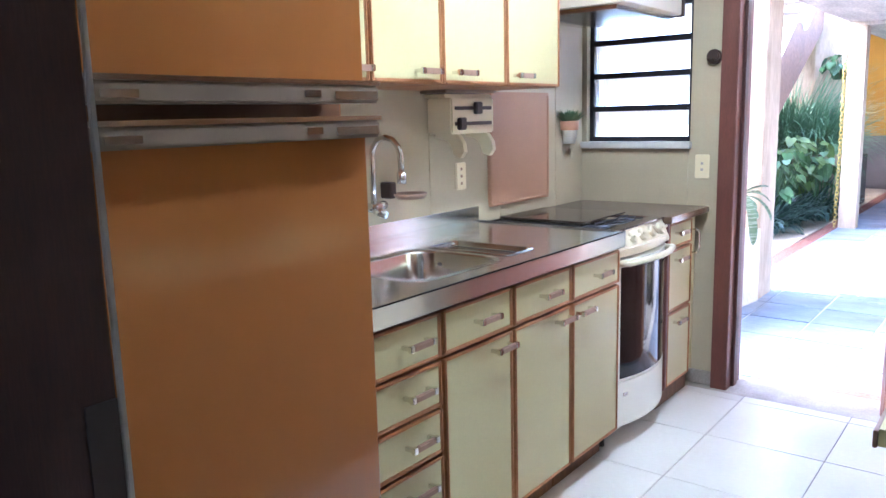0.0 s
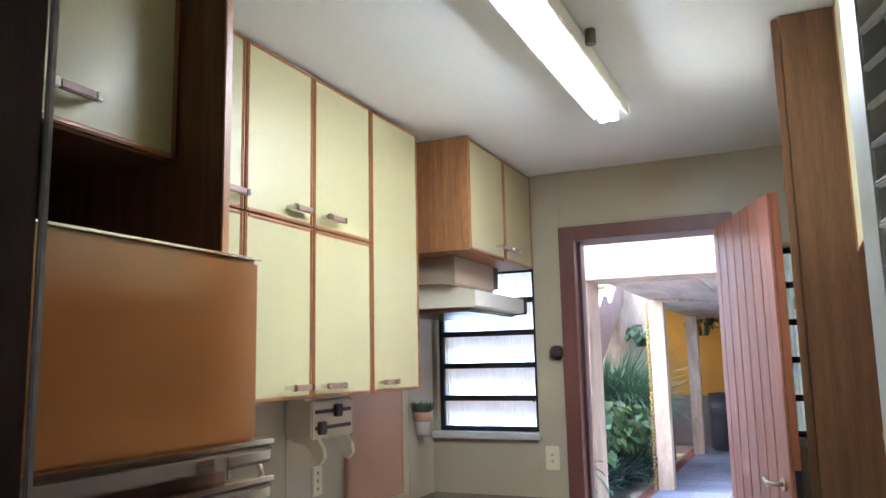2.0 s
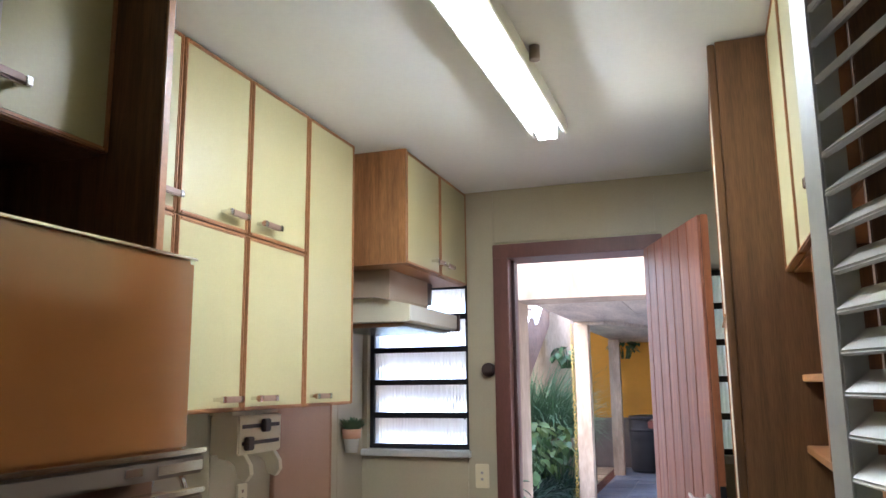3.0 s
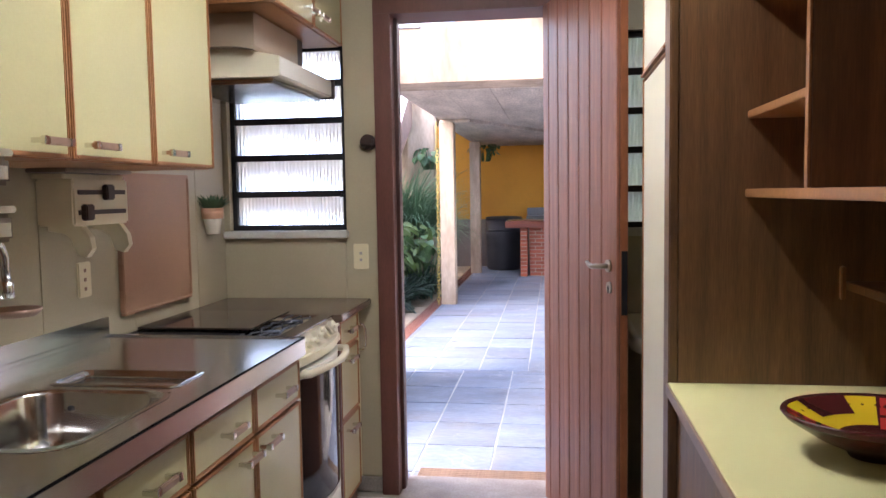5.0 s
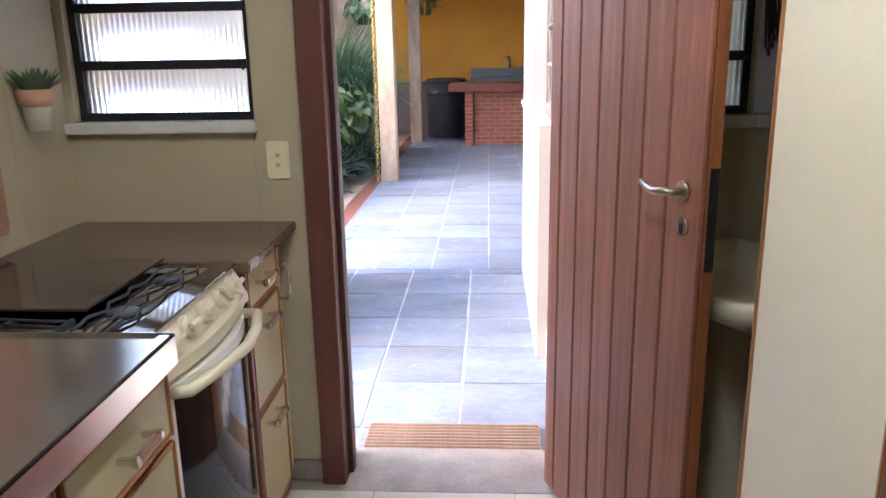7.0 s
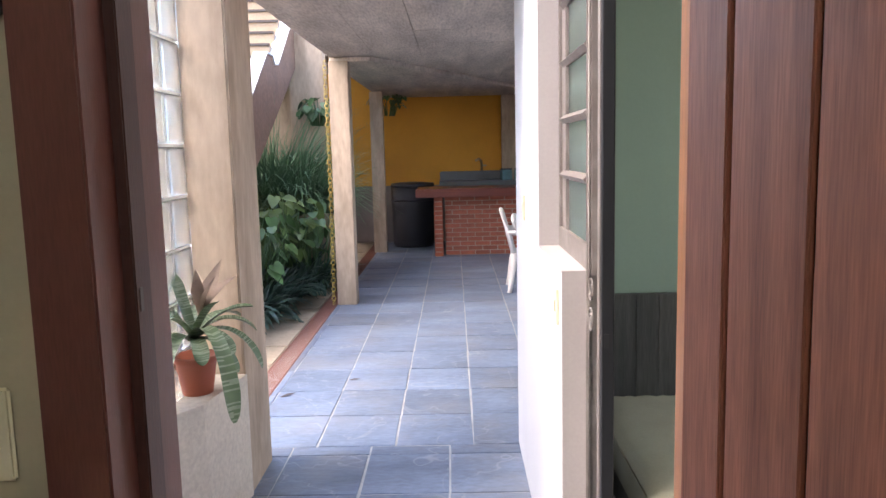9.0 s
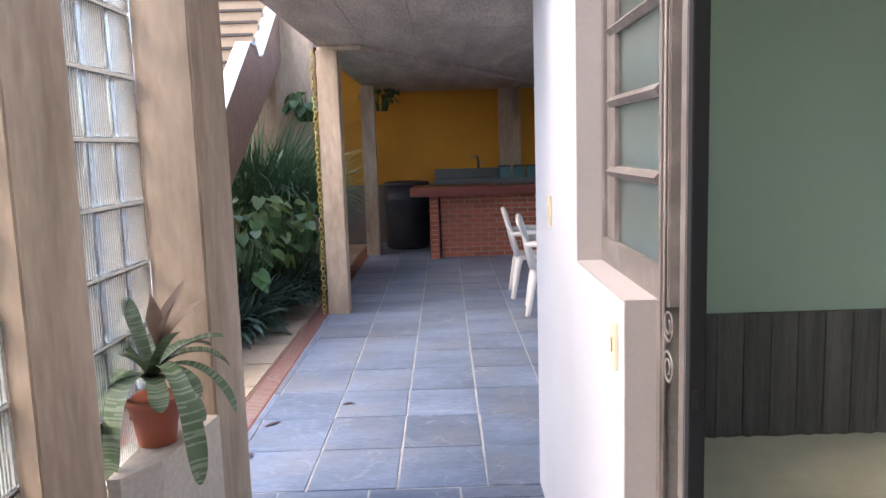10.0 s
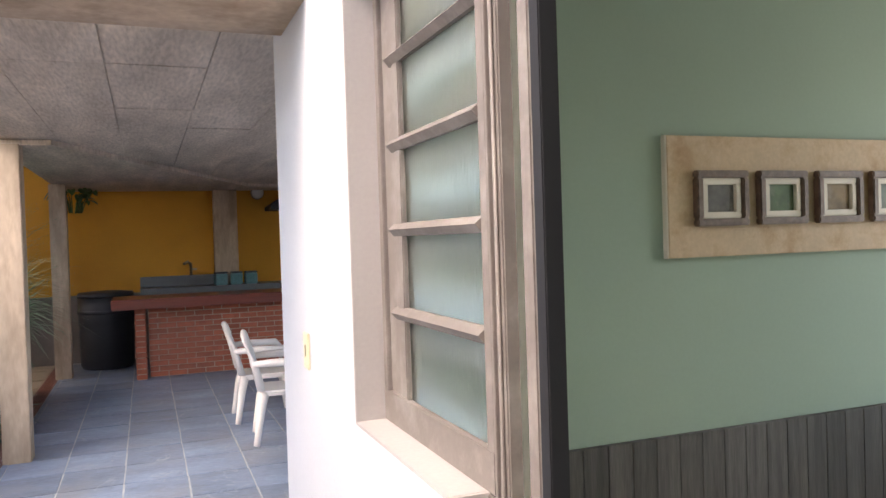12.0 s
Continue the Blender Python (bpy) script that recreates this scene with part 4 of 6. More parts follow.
for k in range(4):
    x = 0.094 + 0.009 * k
    part("cable", tube([(x, 3.755 - 0.004 * k, 2.45), (x + 0.004, 3.752, 2.0), (x - 0.004 * k, 3.750, 1.60), (x + 0.010, 3.748, 1.40 + 0.015 * k), (x + 0.022, 3.750, 1.37 + 0.02 * k), (x + 0.022, 3.752, 1.46 + 0.02 * k), (x + 0.006, 3.753, 1.62)], 0.0042, 6), M_BLACK, cbl)
stp = thing("door_holder", (-1.262, 3.745, 1.6), "small dark round door holder on the frame", "door holder")
part("plate", tube([(-1.262, EY - 0.007, 1.597), (-1.262, 3.745, 1.597)], 0.034, 16), M_DARKBR, stp)
part("clip", add_box(bm_new(), -1.278, -1.23, 3.72, 3.745, 1.58, 1.614, 0.006), M_DARKBR, stp)
hs = thing("hanging_board", (-1.78, 2.59, 1.445), "dark tray under the wall cabinet", "tray")
part("tray", add_box(bm_new(), -1.93, -1.80, 2.40, 2.74, 1.4425, 1.4545, 0.003), M_GREYPL, hs)

# fluorescent lamp
fl = thing("fluorescent_lamp", (-0.77, 2.17, CZ), "bare fluorescent tube lamp switched on under the ceiling", "lamp")
part("batten", add_box(bm_new(), -0.792, -0.682, 1.545, 2.80, CZ - 0.030, CZ - 0.001, 0.004), M_WHITE, fl)
for x in (-0.756, -0.718):
    part("tube", tube([(x, 1.60, CZ - 0.072), (x, 2.745, CZ - 0.072)], 0.0165, 16), M_TUBE, fl, "lit white tube")
    for y in (1.585, 2.757):
        part("lamp_holder", add_box(bm_new(), x - 0.017, x + 0.017, y - 0.012, y + 0.012, CZ - 0.095, CZ - 0.0305, 0.004), M_WHITE, fl)
# side lips added to keep tube light off the nearby ceiling
for x0, x1 in ((-0.804, -0.7925), (-0.6815, -0.670)):
    part("reflector", add_box(bm_new(), x0, x1, 1.545, 2.80, CZ - 0.068, CZ - 0.012, 0.003), M_WHITE, fl, "white lip added to shade the ceiling")
part("starter", tube([(-0.651, 2.15, CZ - 0.001), (-0.651, 2.15, CZ - 0.045)], 0.016, 10), M_GREYPL, fl)

# ---- kitchen, right side ----
tc_ = thing("tall_cabinet", (0.1, 2.6, 0), "tall dark veneered cabinet with cream doors", "cabinet")
part("side_panel", add_box(bm_new(), -0.150, RX - 0.004, 2.30, 2.322, 0, CZ - 0.004, 0.002), M_PANEL, tc_, "dark wood veneer end panel")
part("body", add_box(bm_new(), -0.148, 0.14, 2.323, 2.89, 0.08, CZ - 0.004, 0.002), M_PANEL, tc_)
part("plinth", add_box(bm_new(), -0.12, 0.14, 2.323, 2.88, 0, 0.08), M_PANEL, tc_)
part("stile", add_box(bm_new(), -0.172, -0.1505, 2.300, 2.383, 0.0, CZ - 0.01, 0.003), M_PANEL, tc_, "dark corner stile")
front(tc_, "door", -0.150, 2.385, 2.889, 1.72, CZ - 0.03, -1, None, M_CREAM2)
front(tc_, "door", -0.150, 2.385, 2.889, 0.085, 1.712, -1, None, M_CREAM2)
part("ledge", add_box(bm_new(), -0.176, -0.1502, 2.384, 2.889, 1.7125, 1.7195, 0.001), M_EDGE, tc_)

nk = thing("nook_cupboard", (0.25, 3.3, 0), "cream cupboard with a wooden frame beside the wash basin", "cupboard")
part("body", add_box(bm_new(), 0.17, RX - 0.002, 2.9, EY - 0.002, 0, CZ - 0.004, 0.002), M_CREAM, nk)
part("stile", add_box(bm_new(), 0.148, 0.169, 3.62, 3.70, 0, CZ - 0.004, 0.002), M_MIDWOOD, nk)
front(nk, "door", 0.169, 2.93, 3.615, 1.0, CZ - 0.01, -1, (3.0, 1.48))

wb = thing("wash_basin", (0.02, 3.5, 0), "cream ceramic wash basin on a pedestal behind the door", "wash basin")
bs = bm_new()
rb = [ring(bs, -0.17 + o, 0.145 - o, 3.14 + o, 3.765 - o, r, z) for o, r, z in ((0.12, 0.04, 0.72), (0.06, 0.07, 0.755), (0.0, 0.09, 0.79), (0.0, 0.09, 0.835), (0.012, 0.085, 0.84), (0.03, 0.07, 0.835), (0.06, 0.06, 0.77), (0.11, 0.04, 0.745))]
for a, b in zip(rb, rb[1:]):
    bridge(bs, a, b)
bs.faces.new(rb[0])
bs.faces.new(rb[-1])
bmesh.ops.recalc_face_normals(bs, faces=bs.faces)
part("basin", bs, M_OFFWHITE, wb)
part("pedestal", lathe([(0.10, 0), (0.09, 0.05), (0.07, 0.4), (0.09, 0.722)], (-0.01, 3.5, 0), 20), M_OFFWHITE, wb)

dc = thing("counter_cabinet", (0.1, 1.8, 0), "dark veneered base cabinet under the pale counter", "cabinet")
part("body", add_box(bm_new(), -0.15, RX - 0.004, 1.28, 2.299, 0.06, 0.872, 0.002), M_PANEL, dc)
part("plinth", add_box(bm_new(), -0.12, RX - 0.004, 1.29, 2.299, 0, 0.06), M_PANEL, dc)
ctp = thing("side_counter", (0.1, 1.8, 0.873), "pale yellow laminate counter with a thin brown edge", "counter")
part("top", add_box(bm_new(), -0.172, RX - 0.004, 1.27, 2.298, 0.8735, 0.900, 0.001), M_COUNTER, ctp)
part("edge_strip", add_box(bm_new(), -0.1785, -0.1725, 1.265, 2.298, 0.8725, 0.8985, 0.001), M_GRIP, ctp, "thin brown edge strip")

ds = thing("dresser_top", (0.2, 1.8, 1.35), "dark veneered wall unit with open cubbies and cream doors", "wall unit")
part("back_panel", add_box(bm_new(), RX - 0.022, RX - 0.004, 1.28, 2.299, 0.9005, CZ - 0.004), M_PANEL, ds)
part("shelf", add_box(bm_new(), 0.0, RX - 0.0225, 1.28, 2.299, 1.345, 1.365, 0.002), M_EDGE, ds, "bottom shelf with a light edge")
part("shelf", add_box(bm_new(), 0.004, RX - 0.0225, 1.869, 2.299, 1.528, 1.546, 0.002), M_EDGE, ds)
part("divider", add_box(bm_new(), 0.004, RX - 0.0225, 1.85, 1.868, 1.3655, 1.815, 0.002), M_PANEL, ds)
part("divider_edge", add_box(bm_new(), -0.001, 0.0035, 1.85, 1.868, 1.3655, 1.815, 0.001), M_EDGE, ds, "light edge of the divider")
part("body", add_box(bm_new(), 0.006, RX - 0.0225, 1.28, 2.299, 1.8165, CZ - 0.004, 0.002), M_EDGE, ds)
for y0, y1 in ((1.97, 2.298), (1.64, 1.968), (1.28, 1.638)):
    front(ds, "door", 0.005, y0, y1, 1.817, CZ - 0.006, -1, ((y0 + y1) / 2, 1.875) if y0 < 1.5 else None)
part("side_panel", add_box(bm_new(), 0.004, RX - 0.0225, 1.26, 1.2795, 1.345, CZ - 0.004, 0.002), M_PANEL, ds)
part("low_shelf", add_box(bm_new(), 0.16, RX - 0.0225, 1.60, 2.12, 1.15, 1.168, 0.002), M_PANEL, ds)
part("shelf_bracket", add_box(bm_new(), 0.150, 0.1595, 2.105, 2.12, 1.13, 1.20, 0.002), M_MIDWOOD, ds)

# painted bowl
cbx, cby = 0.113, 1.80
pb = thing("painted_bowl", (cbx, cby, 0.9005), "hand painted bowl in yellow, red and maroon on the pale counter", "bowl")
SXB, SYB = 1.03, 0.85


def bowl_z(r):
    return 0.030 + 0.045 * (r / 0.155) ** 2


part("body", lathe([(0.0, 0.0), (0.05, 0.0), (0.055, 0.010), (0.10, 0.030), (0.15, 0.062), (0.159, 0.073), (0.157, 0.077), (0.15, bowl_z(0.15)), (0.1, bowl_z(0.1)), (0.05, bowl_z(0.05)), (0, 0.030)], (cbx, cby, 0.9005), 40, sx=SXB, sy=SYB), M_MAROON, pb)


def petal(r0, r1, a0, a1, lift=0.0012, k=8):
    bm = bm_new()
    rows = []
    for i in range(5):
        r = r0 + (r1 - r0) * i / 4
        rows.append([bm.verts.new((cbx + SXB * r * math.cos(a0 + (a1 - a0) * j / k), cby + SYB * r * math.sin(a0 + (a1 - a0) * j / k), 0.9005 + bowl_z(r) + lift)) for j in range(k + 1)])
    for p, q in zip(rows, rows[1:]):
        for j in range(k):
            bm.faces.new((p[j], p[j + 1], q[j + 1], q[j])).smooth = True
    return bm


for k in range(3):
    c = 2.05 + k * 2.094
    part("yellow_arc", petal(0.065, 0.149, c - 0.72, c + 0.72), M_YEL, pb, "yellow painted arc")
    part("maroon_eye", petal(0.10, 0.1495, c - 0.36, c + 0.36, 0.002), M_MAROON, pb)
    for j in range(3):
        a = c + 0.70 + j * 0.26
        part("red_petal", petal(0.10, 0.147, a - 0.11, a + 0.11), M_RED, pb, "red painted petal")
        part("red_petal", petal(0.05, 0.092, a - 0.11, a + 0.11), M_RED, pb)

# louvred shutter door standing open
sh = thing("louvred_door", (0.02, 0.8, 0), "white painted louvred door leaf standing open", "door")
SX0, SY0_, SX1, SY1_ = 0.125, 0.46, -0.074, 1.14
sl = math.hypot(SX1 - SX0, SY1_ - SY0_)
sm = Matrix.Translation((SX0, SY0_, 0)) @ Matrix.Rotation(math.atan2(SY1_ - SY0_, SX1 - SX0), 4, "Z")


def on_sh(bm):
    bm.transform(sm)
    return bm


for a, b in ((0, 0.06), (sl - 0.052, sl)):
    part("stile", on_sh(add_box(bm_new(), a, b, -0.017, 0.017, 0.02, 2.30, 0.003)), M_SHUTTER, sh)
for a, b in ((0.02, 0.14), (2.20, 2.30)):
    part("rail", on_sh(add_box(bm_new(), 0.06, sl - 0.06, -0.016, 0.016, a, b, 0.002)), M_SHUTTER, sh)
for k in range(42):
    z = 0.17 + k * 0.0485
    bm = add_box(bm_new(), 0.055, sl - 0.055, -0.024, 0.024, -0.0045, 0.0045, 0.003)
    bm.transform(Matrix.Translation((0, 0.0, z)) @ Matrix.Rotation(radians(-38), 4, "X"))
    part("louvre", on_sh(bm), M_SHUTTER, sh)


# ---- patio: structure ----
solid("ground", box(-90, 90, -90, 90, PZ - 0.4, PZ - 0.03), M_SOIL, "dark garden earth", "ground")
solid("patio_bed", box(-2.11, 3.6, 3.96, 16.0, PZ - 0.028, PZ - 0.005), M_MORTAR, "pale mortar bed between the slates", "pavement")

# house wall on the right with a window and the bedroom door
WX0, WX1, WTOP = -0.43, -0.30, 2.9
hw = bm_new()
for y0, y1, z0, z1 in ((4.17, 5.165, 2.12, WTOP), (5.165, 5.775, PZ, 1.035), (5.165, 5.775, 2.12, WTOP), (5.775, 6.80, PZ, WTOP)):
    add_box(hw, WX0, WX1, y0, y1, z0, z1, 0.0)
add_box(hw, -0.336, -0.302, 3.96, 4.169, PZ, WTOP)
add_box(hw, WX0, WX1, 3.96, 4.17, 2.12, WTOP)
solid("wall_house", hw, M_PLASTER, "white painted outer wall of the bedroom", "wall")
# out-of-view slab added to keep sky light off wall and sill
solid("house_roof", box(-0.93, 3.6, 3.99, 6.185, 2.905, 3.03), M_PLASTER, "unseen roof slab added to shade the white outer wall", "roof")
solid("wall_house_end", box(WX1 + 0.001, 3.6, 6.66, 6.80, PZ, WTOP), M_PLASTER, "white painted end wall of the house", "wall")
# reveal, sill and pier end are greyer than the wall
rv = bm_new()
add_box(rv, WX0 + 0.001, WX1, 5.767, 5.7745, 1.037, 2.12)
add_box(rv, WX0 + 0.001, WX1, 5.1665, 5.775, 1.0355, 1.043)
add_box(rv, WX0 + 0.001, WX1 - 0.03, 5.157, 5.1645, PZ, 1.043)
solid("window_reveal", rv, M_REVEAL, "greyish reveal and sill of the bedroom window", "trim")

# bedroom
solid("wall_bedroom", box(WX1 + 0.001, 2.9, 6.10, 6.22, PZ, 2.6), M_GREEN, "sage green bedroom wall", "wall")
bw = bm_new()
# unseen opening added in this side wall for the fill lamp
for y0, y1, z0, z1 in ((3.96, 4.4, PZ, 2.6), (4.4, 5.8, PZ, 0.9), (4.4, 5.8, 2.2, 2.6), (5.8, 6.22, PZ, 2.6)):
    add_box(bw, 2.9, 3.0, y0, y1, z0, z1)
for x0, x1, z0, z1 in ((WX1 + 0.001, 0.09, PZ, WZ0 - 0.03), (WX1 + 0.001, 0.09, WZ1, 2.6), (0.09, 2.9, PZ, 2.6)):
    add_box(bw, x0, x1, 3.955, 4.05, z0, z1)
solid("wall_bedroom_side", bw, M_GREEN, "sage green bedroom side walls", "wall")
solid("bedroom_ceiling", box(WX1 + 0.001, 3.0, 3.955, 6.22, 2.6, 2.7), M_CEIL, "white bedroom ceiling", "ceiling")
solid("bedroom_floor", box(WX1 - 0.08, 2.9, 4.05, 6.10, PZ, -0.01), M_TILE, "pale bedroom floor", "floor")
hb = thing("headboard", (1.2, 6.08, 0), "dark grey plank headboard along the green wall", "headboard")
pm = mesh_of(box(0, 0.094, 0, 0.022, 0, 0.79, 0.002), "plank", M_HEAD)
for k in range(27):
    piece("plank", pm, hb, (WX1 + 0.03 + k * 0.0945, 6.077, 0.0))
bed = thing("bed", (1.0, 5.5, 0), "bed with a cream embossed quilt below the headboard", "bed")
part("base", box(-0.12, 1.95, 5.02, 6.07, -0.01, 0.15, 0.01), M_HEAD, bed)
q = bm_new()
NX, NY = 90, 54
grid = []
for i in range(NX + 1):
    row = []
    for j in range(NY + 1):
        x, y = -0.16 + 2.15 * i / NX, 4.98 + 1.09 * j / NY
        u, v = (x / 0.11) % 1 - 0.5, (y / 0.11) % 1 - 0.5
        b = 0.006 * max(0.0, 1 - 6 * min(abs(u), abs(v), abs(u - v) * 0.7, abs(u + v) * 0.7)) * (1 if max(abs(u), abs(v)) < 0.38 else 0)
        edge = min(x + 0.16, 1.99 - x, y - 4.98)
        row.append(q.verts.new((x, y, 0.345 + b - 0.03 * max(0, 1 - edge / 0.05) ** 2)))
    grid.append(row)
for i in range(NX):
    for j in range(NY):
        q.faces.new((grid[i][j], grid[i + 1][j], grid[i + 1][j + 1], grid[i][j + 1])).smooth = True
part("quilt", q, M_QUILT, bed, "cream embossed quilt")
part("mattress", box(-0.15, 1.98, 4.99, 6.07, 0.1505, 0.31, 0.02), M_QUILT, bed)

# added area lamp that brightens the bedroom; no real source known there
fill_lamp("bedroom_fill_lamp", (2.95, 5.1, 1.55), (0.0, 5.3, 1.6), 1.35, 1.25, BEDFILL, (0.95, 0.98, 1.0))

# framed miniatures
pn = thing("picture_panel", (1.35, 6.09, 1.6), "parchment panel with a row of small framed landscapes", "picture")
part("panel", add_box(bm_new(), 0.745, 2.05, 6.075, 6.0985, 1.39, 1.805, 0.003), M_CANVAS, pn)
part("panel_edge", add_box(bm_new(), 0.738, 0.7445, 6.074, 6.0985, 1.388, 1.806, 0.002), M_PICMAT, pn)
for k, tint in enumerate(((0.12, 0.11, 0.10), (0.07, 0.12, 0.05), (0.19, 0.12, 0.05), (0.10, 0.13, 0.10))):
    x0 = 0.845 + k * 0.272
    f = bm_new()
    for a, b, c, d in ((x0, x0 + 0.225, 1.66, 1.685), (x0, x0 + 0.225, 1.495, 1.52), (x0, x0 + 0.028, 1.52, 1.66), (x0 + 0.197, x0 + 0.225, 1.52, 1.66)):
        add_box(f, a, b, 6.045, 6.0745, c, d, 0.005)
    fp = part("picture_frame", f, M_PICFR, pn, "brown carved frame")
    f = bm_new()
    for a, b, c, d in ((x0 + 0.029, x0 + 0.196, 1.637, 1.659), (x0 + 0.029, x0 + 0.196, 1.521, 1.543), (x0 + 0.029, x0 + 0.053, 1.543, 1.637), (x0 + 0.172, x0 + 0.196, 1.543, 1.637)):
        add_box(f, a, b, 6.055, 6.0744, c, d, 0.003)
    part("mount", f, M_PICMAT, fp, "cream mount")
    part("landscape", add_box(bm_new(), x0 + 0.0535, x0 + 0.1715, 6.068, 6.0744, 1.5435, 1.6365), mat("landscape_paint", tint, 0.6, var=0.5, scale=18, stain=(0.30, 0.26, 0.20), stain_amt=0.45, stain_scale=14), fp)

# steel window beside the bedroom door
w3 = thing("window_3", (-0.34, 5.47, 1.04), "grey painted steel window with reeded panes", "window", kind="structure")
WY = (5.130, 5.766)
fr3 = bm_new()
add_box(fr3, -0.355, -0.315, WY[0], WY[0] + 0.03, 1.045, 2.118, 0.002)
add_box(fr3, -0.355, -0.315, WY[1] - 0.03, WY[1], 1.045, 2.118, 0.002)
add_box(fr3, -0.356, -0.314, WY[0], WY[1], 1.043, 1.118, 0.002)
add_box(fr3, -0.356, -0.314, WY[0], WY[1], 2.085, 2.119, 0.002)
part("window_frame", fr3, M_STEELFR, w3)
part("sash_stile", add_box(bm_new(), -0.352, -0.319, 5.60, 5.648, 1.118, 2.085, 0.003), M_STEELFR, w3)
part("sash_stile", add_box(bm_new(), -0.345, -0.319, 5.6485, 5.7355, 1.118, 2.085, 0.002), M_STEELFR, w3)
zs = (1.118, 1.314, 1.507, 1.702, 1.90, 2.085)
for k, (a, b) in enumerate(zip(zs, zs[1:])):
    if k:
        bmr = prism([(-0.352, a - 0.016), (-0.318, a - 0.016), (-0.318, a + 0.016), (-0.35, a + 0.014), (-0.366, a)], "y", WY[0] + 0.03, 5.662)
        part("glazing_bar", bmr, M_STEELFR, w3)
    bm = bm_new()
    cols = []
    n4 = 34 * 6
    for j in range(n4 + 1):
        y = WY[0] + 0.03 + (5.60 - WY[0] - 0.03) * j / n4
        x = -0.340 - 0.0020 * math.sin(j / 6 * 2 * math.pi)
        cols.append([bm.verts.new(c) for c in ((x, y, a), (x, y, b), (-0.334, y, b), (-0.334, y, a))])
    for p, q_ in zip(cols, cols[1:]):
        for e in range(4):
            bm.faces.new((p[e], q_[e], q_[(e + 1) % 4], p[(e + 1) % 4])).smooth = e == 0
    bm.faces.new(cols[0])
    bm.faces.new(cols[-1])
    bmesh.ops.recalc_face_normals(bm, faces=bm.faces)
    g = part("pane", bm, M_GLASSW, w3)
    g.visible_shadow = False

# bedroom door frame with a narrow glazed strip and scroll ironwork
bdr = thing("door_3", (-0.32, 4.67, 0), "grey steel frame of the bedroom door with scroll ironwork", "door frame", kind="structure")
part("post", add_box(bm_new(), -0.358, -0.30, 5.085, 5.16, PZ, 1.041, 0.003), M_STEELFR, bdr)
part("post", add_box(bm_new(), -0.358, -0.30, 5.068, 5.127, 1.0415, 2.118, 0.003), M_STEELFR, bdr)
part("groove_bar", add_box(bm_new(), -0.366, -0.3585, 5.098, 5.108, PZ, 2.118, 0.001), M_STEELFR, bdr)
g = part("glass_strip", add_box(bm_new(), -0.334, -0.328, 5.012, 5.067, PZ + 0.2, 2.118), M_GLASSW, bdr, "narrow reeded glass strip")
g.visible_shadow = False
part("stile", add_box(bm_new(), -0.352, -0.31, 4.975, 5.011, PZ, 2.118, 0.003), M_STEELFR, bdr)
part("rebate", add_box(bm_new(), -0.350, -0.318, 4.945, 4.9745, PZ, 2.118, 0.002), M_NAVY, bdr, "blue-black rebate")
part("latch_hole", add_box(bm_new(), -0.345, -0.332, 4.9435, 4.9449, 0.86, 0.90), M_BLACK, bdr)
part("head", add_box(bm_new(), -0.356, -0.30, 4.175, 5.16, 2.08, 2.1185, 0.002), M_STEELFR, bdr)
part("post", add_box(bm_new(), -0.347, -0.28, 4.171, 4.228, PZ, 2.118, 0.003), M_HINGEPOST, bdr, "worn grey hinge post")
part("gap_strip", add_box(bm_new(), -0.338, -0.285, 4.2285, 4.236, PZ, 2.118, 0.001), M_STEELFR, bdr)
part("lip", add_box(bm_new(), -0.346, -0.285, 4.2365, 4.25, PZ, 2.118, 0.002), M_HINGEPOST, bdr, "pale worn lip of the post")
for z in (0.95, 1.21, 1.51):
    part("hinge", tube([(-0.348, 4.251, z - 0.012), (-0.348, 4.251, z + 0.012)], 0.002, 8), M_SHUTTER, bdr)


def scroll(zc, sgn):
    pts = [(-0.362, 5.05 + 0.034, zc + sgn * 0.16)]
    for i in range(26):
        a = i / 25 * 3.4 * math.pi
        r = 0.040 * (1 - 0.72 * i / 25)
        pts.append((-0.362, 5.05 + r * math.cos(a), zc - sgn * r * math.sin(a)))
    return tube(pts, 0.0027, 6)


part("scroll", scroll(1.01, 1), M_STEELFR, bdr, "iron scroll")
part("scroll", scroll(0.915, -1), M_STEELFR, bdr, "iron scroll")
part("scroll_bar", tube([(-0.362, 5.082, PZ + 0.1), (-0.362, 5.082, 2.1)], 0.004, 6), M_STEELFR, bdr)


def switch(m, label):
    s = thing("light_switch", m.translation, label, "switch")
    ORG[s] = Vector((0, 0, 0))
    s.matrix_world = m
    part("plate", add_box(bm_new(), -0.035, 0.035, -0.008, 0, -0.0575, 0.0575, 0.003), M_IVORY, s)
    part("rocker", add_box(bm_new(), -0.009, 0.009, -0.012, -0.0082, -0.02, 0.02, 0.002), M_OFFWHITE, s)


switch(pose(WX0 - 0.0002, 5.25, 0.92, 0, 0, -90), "ivory light switch on the white outer wall")
switch(pose(WX0 - 0.0002, 6.34, 1.145, 0, 0, -90), "ivory light switch near the wall corner")

# concrete pillars, beam, slab
solid("pillar_1", box(-2.06, -1.845, 5.28, 5.61, PZ - 0.02, 2.55, 0.006), M_CONC, "weathered concrete pillar", "pillar")
solid("pillar_2", box(-1.905, -1.70, 6.216, 6.62, PZ - 0.02, 2.2, 0.008), M_CONC, "board marked concrete pillar", "pillar")
solid("beam", prism([(-2.4, 2.2005), (3.6, 2.2005), (3.6, 3.4), (-1.08, 2.655), (-1.7, 2.546), (-2.4, 2.43)], "y", 6.19, 6.63), M_CONC, "concrete beam across the patio", "beam")
